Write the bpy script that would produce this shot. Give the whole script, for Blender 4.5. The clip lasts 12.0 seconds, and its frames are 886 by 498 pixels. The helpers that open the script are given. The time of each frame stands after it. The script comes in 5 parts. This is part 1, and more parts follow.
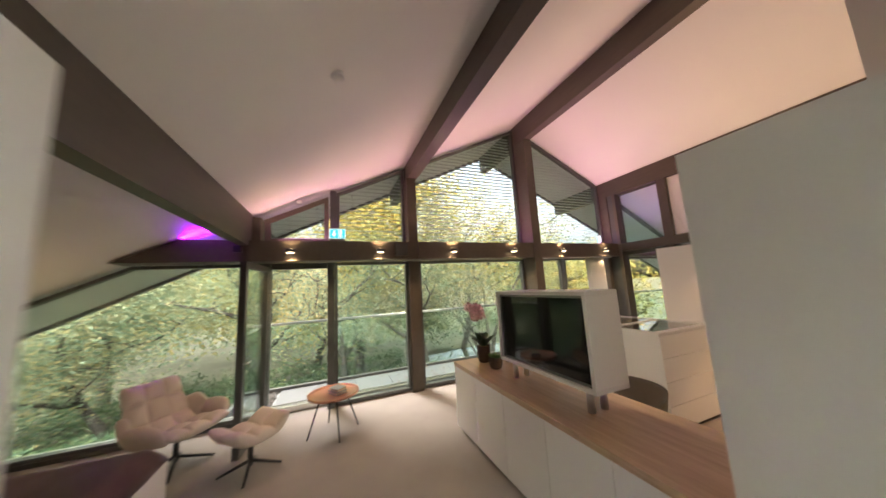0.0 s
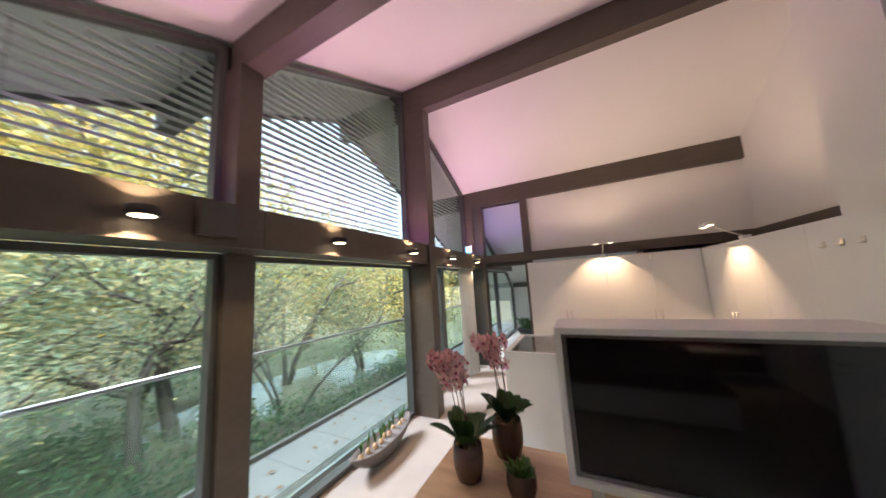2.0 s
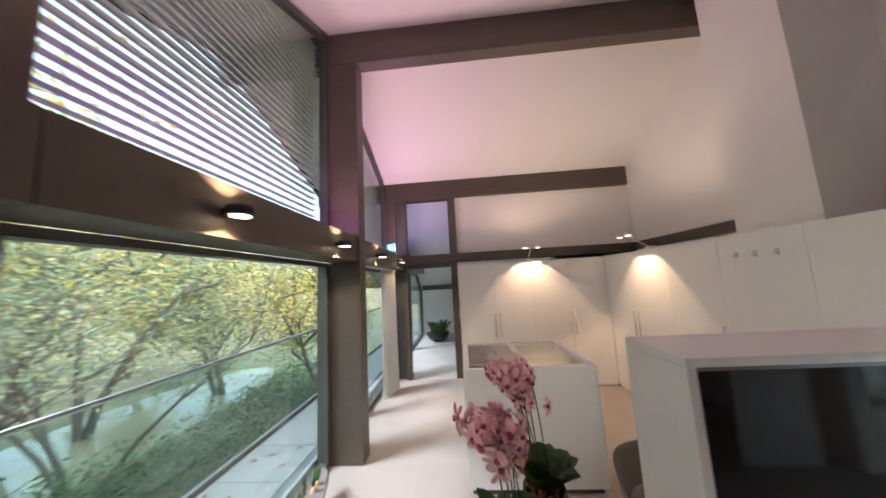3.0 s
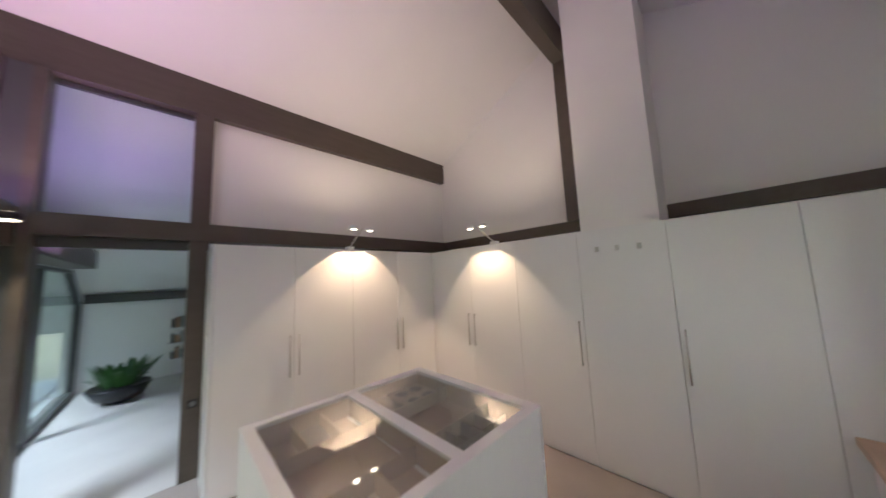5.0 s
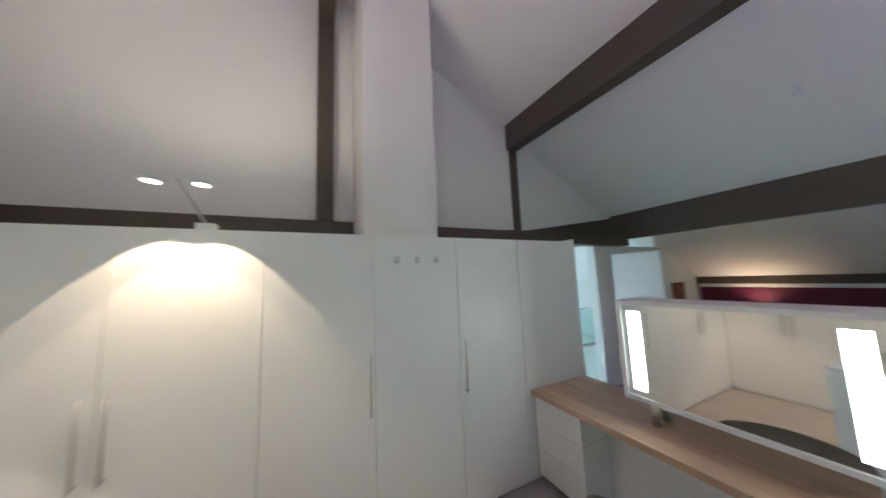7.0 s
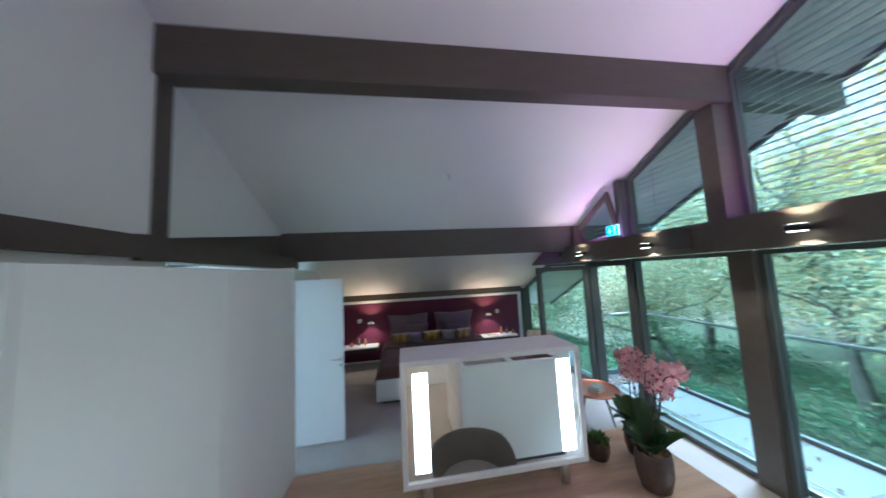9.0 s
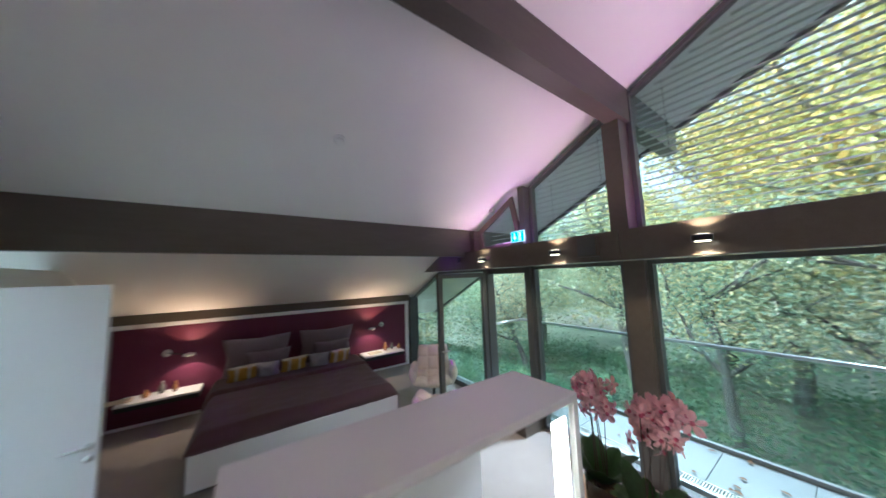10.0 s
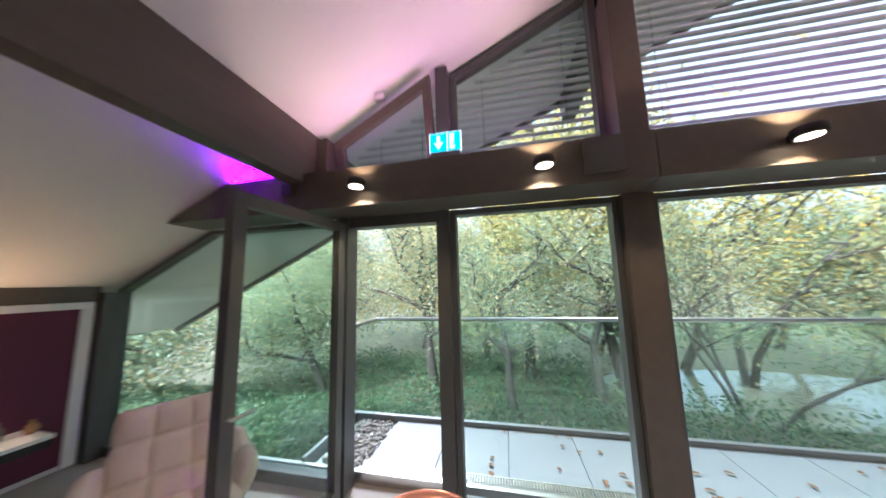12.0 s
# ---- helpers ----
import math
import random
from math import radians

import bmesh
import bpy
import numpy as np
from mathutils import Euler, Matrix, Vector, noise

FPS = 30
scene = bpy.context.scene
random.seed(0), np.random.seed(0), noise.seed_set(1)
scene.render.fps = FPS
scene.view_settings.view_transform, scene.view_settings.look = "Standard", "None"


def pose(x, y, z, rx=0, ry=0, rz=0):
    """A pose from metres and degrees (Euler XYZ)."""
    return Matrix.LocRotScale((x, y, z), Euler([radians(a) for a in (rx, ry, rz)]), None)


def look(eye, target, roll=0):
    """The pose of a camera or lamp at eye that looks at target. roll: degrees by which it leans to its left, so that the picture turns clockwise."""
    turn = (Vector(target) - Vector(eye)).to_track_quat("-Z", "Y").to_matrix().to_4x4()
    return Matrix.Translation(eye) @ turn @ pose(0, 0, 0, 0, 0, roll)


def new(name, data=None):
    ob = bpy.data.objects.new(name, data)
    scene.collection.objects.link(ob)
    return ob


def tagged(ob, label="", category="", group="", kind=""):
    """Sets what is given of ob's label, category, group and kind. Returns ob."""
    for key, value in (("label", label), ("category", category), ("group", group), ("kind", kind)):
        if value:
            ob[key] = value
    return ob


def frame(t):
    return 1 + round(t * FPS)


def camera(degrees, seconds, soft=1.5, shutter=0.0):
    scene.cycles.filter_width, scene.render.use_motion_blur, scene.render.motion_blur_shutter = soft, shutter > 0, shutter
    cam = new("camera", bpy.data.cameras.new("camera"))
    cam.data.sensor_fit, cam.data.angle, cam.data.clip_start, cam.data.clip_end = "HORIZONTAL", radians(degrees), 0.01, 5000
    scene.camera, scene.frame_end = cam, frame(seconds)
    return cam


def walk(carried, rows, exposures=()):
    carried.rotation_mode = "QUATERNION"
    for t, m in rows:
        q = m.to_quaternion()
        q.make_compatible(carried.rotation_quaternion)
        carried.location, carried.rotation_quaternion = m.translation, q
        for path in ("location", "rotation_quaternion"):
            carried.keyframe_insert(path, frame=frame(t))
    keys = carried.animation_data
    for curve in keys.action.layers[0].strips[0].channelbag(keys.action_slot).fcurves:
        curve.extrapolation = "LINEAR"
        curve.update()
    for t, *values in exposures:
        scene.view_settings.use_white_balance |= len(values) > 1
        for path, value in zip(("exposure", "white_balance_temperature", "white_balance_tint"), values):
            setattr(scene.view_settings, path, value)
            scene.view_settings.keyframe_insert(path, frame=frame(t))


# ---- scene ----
cam = camera(116.8, 12.0, soft=1.6, shutter=0.5)
EXPOSURES = [(0.0, 2.4, 6650, 15), (2.0, 2.37, 5700, 15), (2.5, 2.4, 5600, 14), (4.5, 2.29, 5230, 11), (6.0, 2.38, 4800, 2), (6.5, 2.42, 4720, 0), (9.0, 2.48, 4270, -1), (10.0, 2.42, 4750, 6), (10.5, 2.48, 4980, 11), (12.0, 2.45, 5300, 15)]
SKY, SUN = 0.15, 1.5
LAMP_W, LAMP_UP, BEAM_UP, BEAM_DOWN, BED_W, LED_W, PINK_W = 6.3, 7.5, 5.5, 6.5, 3.0, 6.5, 3.0
PATH = [
    (0, (-3.972, -4.666, 1.78), (-3.225, -2.83, 2.047), -3.2),
    (0.5, (-3.961, -4.066, 1.798), (-2.942, -2.368, 2.075), -2.7),
    (1, (-3.948, -3.39, 1.785), (-2.638, -1.907, 2.073), -3.0),
    (1.5, (-3.935, -2.79, 1.807), (-2.365, -1.58, 2.075), -3.2),
    (2, (-3.806, -2.225, 1.927), (-2.027, -1.351, 2.187), -3.4),
    (2.5, (-3.608, -1.741, 2.011), (-1.687, -1.242, 2.254), -3.4),
    (3.5, (-2.85, -1.165, 1.888), (-0.874, -1.408, 2.126), -2.9),
    (4.5, (-1.816, -1.059, 1.771), (-0.11, -2.076, 2.004), -2.5),
    (5, (-1.346, -1.06, 1.865), (0.072, -2.456, 2.071), -2.6),
    (5.5, (-0.898, -1.086, 1.969), (0.079, -2.821, 2.162), -2.7),
    (6, (-0.485, -1.243, 1.96), (-0.068, -3.188, 2.17), -2.5),
    (6.5, (-0.153, -1.522, 1.895), (-0.365, -3.497, 2.129), -2.5),
    (6.7, (-0.032, -1.64, 1.878), (-0.507, -3.57, 2.106), -2.3),
    (7.6, (0.234, -2.42, 2.005), (-1.298, -3.706, 2.211), -2.9),
    (8.5, (0.027, -3.085, 2.138), (-1.952, -3.313, 2.322), -3.4),
    (9, (-0.331, -3.18, 2.194), (-2.301, -2.885, 2.369), -2.9),
    (9.5, (-0.798, -3.227, 2.181), (-2.642, -2.475, 2.36), -2.4),
    (10, (-1.341, -3.154, 2.168), (-2.983, -2.03, 2.365), -2.0),
    (10.5, (-1.919, -2.983, 2.065), (-3.317, -1.567, 2.271), -1.8),
    (11, (-2.506, -2.74, 1.94), (-3.613, -1.091, 2.173), -1.2),
    (11.5, (-3.076, -2.399, 1.826), (-3.856, -0.573, 2.064), -1.6),
    (12, (-3.537, -1.953, 1.666), (-3.967, -0.016, 1.914), -1.5),
]
walk(cam, [(row[0], look(*row[1:])) for row in PATH], EXPOSURES)

# ---- world, sun and lamps ----
world = bpy.data.worlds.new("overcast_sky")
scene.world = world
world.use_nodes = True
wn = world.node_tree
sky = wn.nodes.new("ShaderNodeTexSky")
sky.sky_type = 'NISHITA'
sky.sun_disc = False
sky.sun_elevation, sky.sun_rotation = radians(38), radians(200)
sky.air_density, sky.dust_density, sky.ozone_density = 1.0, 10.0, 0.6
cloud = wn.nodes.new("ShaderNodeHueSaturation")
cloud.inputs["Saturation"].default_value, cloud.inputs["Value"].default_value = 0.4, 1.15
wn.links.new(sky.outputs[0], cloud.inputs["Color"])
wn.links.new(cloud.outputs[0], wn.nodes["Background"].inputs[0])
wn.nodes["Background"].inputs[1].default_value = SKY

sun = new("sun", bpy.data.lights.new("sun", 'SUN'))
sun.data.energy, sun.data.angle, sun.data.color = SUN, radians(20), (1.0, 0.96, 0.9)
sun.matrix_basis = look((-8, 20, 26), (0, 0, 0))


def spot(name, eye, target, watts, degrees, colour, radius=0.02, blend=0.25):
    lamp = new(name, bpy.data.lights.new(name, 'SPOT'))
    lamp.data.energy, lamp.data.spot_size, lamp.data.spot_blend = watts, radians(degrees), blend
    lamp.data.color, lamp.data.shadow_soft_size = colour, radius
    lamp.matrix_basis = look(eye, target)
    return lamp


def strip_light(name, m, length, width, watts, colour):
    lamp = new(name, bpy.data.lights.new(name, 'AREA'))
    lamp.data.shape, lamp.data.size, lamp.data.size_y = 'RECTANGLE', length, width
    lamp.data.energy, lamp.data.color = watts, colour
    lamp.matrix_basis = m
    return lamp


# ---- materials ----
def mat(name, colour, rough=0.5, metal=0.0, vary=0.08, scale=6.0, fine=90.0, bump=0.1, stretch=(1, 1, 1), spec=0.5, island=0.0, sheen=0.0):
    m = bpy.data.materials.new(name)
    m.use_nodes = True
    n, l = m.node_tree.nodes, m.node_tree.links
    b = n["Principled BSDF"]
    co = n.new("ShaderNodeTexCoord")
    mp = n.new("ShaderNodeMapping")
    mp.inputs["Scale"].default_value = stretch
    l.new(co.outputs["Object"], mp.inputs[0])
    big, small = n.new("ShaderNodeTexNoise"), n.new("ShaderNodeTexNoise")
    big.inputs["Scale"].default_value, small.inputs["Scale"].default_value = scale, fine
    big.inputs["Detail"].default_value, small.inputs["Detail"].default_value = 4, 3
    l.new(mp.outputs[0], big.inputs["Vector"])
    l.new(mp.outputs[0], small.inputs["Vector"])
    add = n.new("ShaderNodeMath")
    add.operation = 'ADD'
    l.new(big.outputs["Fac"], add.inputs[0])
    l.new(small.outputs["Fac"], add.inputs[1])
    ramp = n.new("ShaderNodeMapRange")
    ramp.inputs["From Min"].default_value, ramp.inputs["From Max"].default_value = 0.6, 1.4
    ramp.inputs["To Min"].default_value, ramp.inputs["To Max"].default_value = 1 - vary, 1 + vary
    l.new(add.outputs[0], ramp.inputs["Value"])
    mul = n.new("ShaderNodeVectorMath")
    mul.operation = 'SCALE'
    mul.inputs[0].default_value = colour
    last = ramp.outputs[0]
    if island:
        geo, info = n.new("ShaderNodeNewGeometry"), n.new("ShaderNodeMapRange")
        info.inputs["To Min"].default_value, info.inputs["To Max"].default_value = 1 - island, 1 + island
        l.new(geo.outputs["Random Per Island"], info.inputs["Value"])
        both = n.new("ShaderNodeMath")
        both.operation = 'MULTIPLY'
        l.new(last, both.inputs[0])
        l.new(info.outputs[0], both.inputs[1])
        last = both.outputs[0]
    l.new(last, mul.inputs["Scale"])
    l.new(mul.outputs[0], b.inputs["Base Color"])
    b.inputs["Roughness"].default_value, b.inputs["Metallic"].default_value = rough, metal
    b.inputs["Specular IOR Level"].default_value = spec
    if sheen:
        b.inputs["Sheen Weight"].default_value = sheen
    if bump:
        bp = n.new("ShaderNodeBump")
        bp.inputs["Strength"].default_value, bp.inputs["Distance"].default_value = bump, 0.004
        l.new(small.outputs["Fac"], bp.inputs["Height"])
        l.new(bp.outputs[0], b.inputs["Normal"])
    return m


def glow(name, colour, strength):
    m = bpy.data.materials.new(name)
    m.use_nodes = True
    b = m.node_tree.nodes["Principled BSDF"]
    b.inputs["Base Color"].default_value = (*colour, 1)
    b.inputs["Emission Color"].default_value = (*colour, 1)
    b.inputs["Emission Strength"].default_value = strength
    return m


def pane_material(name, tint, gloss=1.0, least=0.035):
    m = bpy.data.materials.new(name)
    m.use_nodes = True
    n, l = m.node_tree.nodes, m.node_tree.links
    clear, shiny, mix, edge = n.new("ShaderNodeBsdfTransparent"), n.new("ShaderNodeBsdfGlossy"), n.new("ShaderNodeMixShader"), n.new("ShaderNodeLayerWeight")
    clear.inputs[0].default_value = (*tint, 1)
    shiny.inputs["Roughness"].default_value = 0.01
    shiny.inputs["Color"].default_value = (gloss, gloss, gloss, 1)
    edge.inputs["Blend"].default_value = 0.5
    power, scale = n.new("ShaderNodeMath"), n.new("ShaderNodeMapRange")
    power.operation = 'POWER'
    power.inputs[1].default_value = 4.5
    scale.inputs["To Min"].default_value, scale.inputs["To Max"].default_value = least, 0.85
    l.new(edge.outputs["Facing"], power.inputs[0])
    l.new(power.outputs[0], scale.inputs["Value"])
    l.new(scale.outputs[0], mix.inputs[0])
    l.new(clear.outputs[0], mix.inputs[1])
    l.new(shiny.outputs[0], mix.inputs[2])
    l.new(mix.outputs[0], n["Material Output"].inputs[0])
    return m


def wood_material(name, dark, light, rough=0.35):
    m = bpy.data.materials.new(name)
    m.use_nodes = True
    n, l = m.node_tree.nodes, m.node_tree.links
    b = n["Principled BSDF"]
    co, mp = n.new("ShaderNodeTexCoord"), n.new("ShaderNodeMapping")
    mp.inputs["Scale"].default_value = (14, 1.2, 14)
    l.new(co.outputs["Object"], mp.inputs[0])
    a, c = n.new("ShaderNodeTexNoise"), n.new("ShaderNodeTexNoise")
    a.inputs["Scale"].default_value, a.inputs["Detail"].default_value, a.inputs["Distortion"].default_value = 1.0, 6, 0.6
    c.inputs["Scale"].default_value, c.inputs["Detail"].default_value = 9.0, 3
    l.new(mp.outputs[0], a.inputs["Vector"])
    l.new(mp.outputs[0], c.inputs["Vector"])
    add = n.new("ShaderNodeMath")
    add.operation = 'MULTIPLY_ADD'
    add.inputs[1].default_value = 0.35
    l.new(c.outputs["Fac"], add.inputs[0])
    l.new(a.outputs["Fac"], add.inputs[2])
    ramp = n.new("ShaderNodeValToRGB")
    ramp.color_ramp.elements[0].position, ramp.color_ramp.elements[1].position = 0.45, 0.9
    ramp.color_ramp.elements[0].color, ramp.color_ramp.elements[1].color = (*dark, 1), (*light, 1)
    l.new(add.outputs[0], ramp.inputs[0])
    l.new(ramp.outputs[0], b.inputs["Base Color"])
    b.inputs["Roughness"].default_value = rough
    bp = n.new("ShaderNodeBump")
    bp.inputs["Strength"].default_value, bp.inputs["Distance"].default_value = 0.06, 0.002
    l.new(c.outputs["Fac"], bp.inputs["Height"])
    l.new(bp.outputs[0], b.inputs["Normal"])
    return m


def leaf_material(name, first, second, third):
    m = bpy.data.materials.new(name)
    m.use_nodes = True
    n, l = m.node_tree.nodes, m.node_tree.links
    b = n["Principled BSDF"]
    geo, ramp = n.new("ShaderNodeNewGeometry"), n.new("ShaderNodeValToRGB")
    ramp.color_ramp.elements[0].color, ramp.color_ramp.elements[1].color = (*first, 1), (*third, 1)
    ramp.color_ramp.elements.new(0.55).color = (*second, 1)
    l.new(geo.outputs["Random Per Island"], ramp.inputs[0])
    l.new(ramp.outputs[0], b.inputs["Base Color"])
    b.inputs["Roughness"].default_value = 0.55
    tr, mix = n.new("ShaderNodeBsdfTranslucent"), n.new("ShaderNodeMixShader")
    l.new(ramp.outputs[0], tr.inputs[0])
    mix.inputs[0].default_value = 0.4
    l.new(b.outputs[0], mix.inputs[1])
    l.new(tr.outputs[0], mix.inputs[2])
    l.new(mix.outputs[0], n["Material Output"].inputs[0])
    return m


WHITE = mat("white_plaster", (0.86, 0.845, 0.82), 0.75, vary=0.025, scale=1.5, fine=140, bump=0.05)
PANEL = mat("white_lacquer", (0.84, 0.84, 0.83), 0.34, vary=0.015, scale=2.0, fine=60, bump=0.01)
TIMBER = mat("dark_timber", (0.098, 0.08, 0.062), 0.45, vary=0.16, scale=3.0, fine=40, bump=0.06, stretch=(6, 1, 6))
FRAME = mat("dark_frame_paint", (0.082, 0.084, 0.079), 0.38, vary=0.1, scale=5, fine=80, bump=0.03)
CARPET = mat("grey_carpet", (0.36, 0.325, 0.29), 0.95, vary=0.14, scale=2.2, fine=320, bump=0.5, spec=0.1, sheen=0.2)
STONE = mat("pale_stone_tile", (0.55, 0.54, 0.51), 0.35, vary=0.09, scale=2.0, fine=50, bump=0.03)
TERRACE = mat("terrace_tile", (0.27, 0.285, 0.29), 0.4, vary=0.12, scale=1.6, fine=60, bump=0.08)
OAK = wood_material("oak_veneer", (0.42, 0.285, 0.175), (0.61, 0.445, 0.3))
GLASS = pane_material("window_glass", (0.9, 0.96, 0.94), 0.9)
RAILGLASS = pane_material("rail_glass", (0.86, 0.95, 0.92), 0.8)
CASEGLASS = pane_material("case_glass", (0.93, 0.95, 0.94), 1.0, 0.14)
STEEL = mat("brushed_steel", (0.62, 0.61, 0.58), 0.28, 1.0, vary=0.05, scale=8, fine=200, bump=0.03)
BLACK = mat("black_metal", (0.018, 0.018, 0.02), 0.4, 0.0, vary=0.1, bump=0.02)
BLIND = mat("grey_blind_slat", (0.46, 0.48, 0.49), 0.4, 0.2, vary=0.08, bump=0.02)
SOFFIT = mat("grey_soffit", (0.66, 0.68, 0.68), 0.7, vary=0.06, scale=2, bump=0.05)
LAMPGLOW = glow("warm_lamp_lens", (1.0, 0.74, 0.42), 2.6)


# ---- mesh helpers ----
def box(bm, x0, x1, y0, y1, z0, z1, bev=0.0, m=None):
    r = bmesh.ops.create_cube(bm, size=1.0)
    vs = r["verts"]
    t = Matrix.Translation(((x0 + x1) / 2, (y0 + y1) / 2, (z0 + z1) / 2)) @ Matrix.Diagonal((abs(x1 - x0), abs(y1 - y0), abs(z1 - z0), 1))
    bmesh.ops.transform(bm, matrix=(m @ t if m else t), verts=vs)
    if bev:
        es = list({e for v in vs for e in v.link_edges})
        bmesh.ops.bevel(bm, geom=es, offset=bev, segments=2, affect='EDGES', profile=0.7)
    return bm


def prism(bm, pts, y0, y1):
    """A flat outline of (x, z) points, drawn out from y0 to y1."""
    a = [bm.verts.new((x, y0, z)) for x, z in pts]
    b = [bm.verts.new((x, y1, z)) for x, z in pts]
    bm.faces.new(a)
    bm.faces.new(b[::-1])
    for i in range(len(pts)):
        j = (i + 1) % len(pts)
        bm.faces.new((a[j], a[i], b[i], b[j]))
    bmesh.ops.recalc_face_normals(bm, faces=bm.faces[:])
    return bm


def tube(bm, a, b, r, r2=None, seg=12):
    a, b = Vector(a), Vector(b)
    d = b - a
    m = Matrix.Translation((a + b) / 2) @ d.to_track_quat('Z', 'Y').to_matrix().to_4x4()
    bmesh.ops.create_cone(bm, cap_ends=True, segments=seg, radius1=r, radius2=r if r2 is None else r2, depth=d.length, matrix=m)
    return bm


def lathe(bm, profile, seg=28, m=None):
    """Turns (radius, z) points round the z axis."""
    rings = []
    for r, z in profile:
        rings.append([bm.verts.new((r * math.cos(2 * math.pi * k / seg), r * math.sin(2 * math.pi * k / seg), z)) for k in range(seg)])
    for p, q in zip(rings, rings[1:]):
        for k in range(seg):
            bm.faces.new((p[k], p[(k + 1) % seg], q[(k + 1) % seg], q[k]))
    if profile[0][0] > 1e-4:
        bm.faces.new(rings[0][::-1])
    if profile[-1][0] > 1e-4:
        bm.faces.new(rings[-1])
    bmesh.ops.remove_doubles(bm, verts=bm.verts[:], dist=1e-5)
    bmesh.ops.recalc_face_normals(bm, faces=bm.faces[:])
    if m:
        bmesh.ops.transform(bm, matrix=m, verts=bm.verts[:])
    return bm


def mesh_of(name, bm, material, smooth=False):
    me = bpy.data.meshes.new(name)
    bm.to_mesh(me)
    bm.free()
    me.materials.append(material)
    if smooth:
        me.polygons.foreach_set("use_smooth", [True] * len(me.polygons))
    return me


def part(name, bm, material, parent, label="", smooth=False):
    ob = new(name, mesh_of(name, bm, material, smooth))
    ob.parent = parent
    return tagged(ob, label)


def thing(name, place, label, category, group="", kind="", turn=0.0):
    ob = new(name)
    ob.empty_display_size = 0.1
    ob.matrix_basis = pose(*place, 0, 0, turn)
    return tagged(ob, label, category, group, kind)


def structure(name, bm, material, label, category="", smooth=False):
    ob = new(name, mesh_of(name, bm, material, smooth))
    return tagged(ob, label, category or name.split("_")[0], "", "structure")


def B():
    return bmesh.new()


# ---- the house: plan in metres ----
MID, EAVE, RIGHT, LEFT = -2.6, -5.1, 2.6, -7.76     # purlin lines and side walls
BACK, APEX, SLOPE = -4.97, 5.385, 0.476               # rear wall, ridge, pitch
T0, T1 = 2.265, 2.567                                # transom beam


def roof(x):
    return APEX - SLOPE * abs(x)


# floor and ceiling
structure("floor", box(B(), LEFT - 0.2, 2.53, -5.2, 0.36, -0.3, 0.0), CARPET, "grey-beige low-pile carpet floor of the room")
structure("floor_hall", box(B(), LEFT - 0.2, 2.53, -11.0, -5.204, -0.3, -0.002), STONE, "pale stone floor of the hall behind the doorway", "floor")
structure("floor_next_room", box(B(), 2.534, 9.0, -5.2, 0.36, -0.3, 0.0), STONE, "pale stone floor of the adjoining room", "floor")


def slab(x0, x1, y0, y1, lift=0.0, thick=0.18):
    return prism(B(), [(x0, roof(x0) + lift), (x1, roof(x1) + lift), (x1, roof(x1) + lift + thick), (x0, roof(x0) + lift + thick)], y0, y1)


structure("ceiling_west", slab(LEFT - 0.2, 0, -11.0, 0.24), WHITE, "white plastered sloping ceiling under the roof", "ceiling")
structure("ceiling_east", slab(0, 9.0, -11.0, 0.24), WHITE, "white plastered sloping ceiling under the roof", "ceiling")
structure("eaves_west", slab(-9.2, 0, 0.244, 1.78), SOFFIT, "grey boarded underside of the overhanging roof", "soffit")
structure("eaves_east", slab(0, 9.2, 0.244, 1.78), SOFFIT, "grey boarded underside of the overhanging roof", "soffit")


def verge(x0, x1):
    return prism(B(), [(x0, roof(x0) - 0.06), (x1, roof(x1) - 0.06), (x1, roof(x1) + 0.24), (x0, roof(x0) + 0.24)], 1.785, 1.84)


structure("verge_board_west", verge(-9.2, 0), FRAME, "dark verge board along the roof edge", "board")
structure("verge_board_east", verge(0.004, 9.2), FRAME, "dark verge board along the roof edge", "board")

# purlins: long dark beams, running on outside under the overhang
for name, x, w, h, y0 in (("ridge_beam", 0.0, 0.17, 0.49, BACK), ("purlin_west", MID, 0.17, 0.35, BACK - 0.1), ("purlin_east", RIGHT, 0.17, 0.35, BACK), ("eaves_beam", EAVE - 0.04, 0.13, 0.44, -10.7)):
    top = roof(x) - 0.004
    for piece, a, b in (("", y0, 0.24), ("_outside", 0.31, 1.76)):
        bm = B()
        prism(bm, [(x - w / 2, roof(x - w / 2) - 0.004), (x + w / 2, roof(x + w / 2) - 0.004), (x + w / 2, top - h), (x - w / 2, top - h)], a, b)
        structure(name + piece, bm, TIMBER if not piece else FRAME, "dark brown timber purlin carrying the roof" if not piece else "dark purlin end under the roof overhang", "beam")

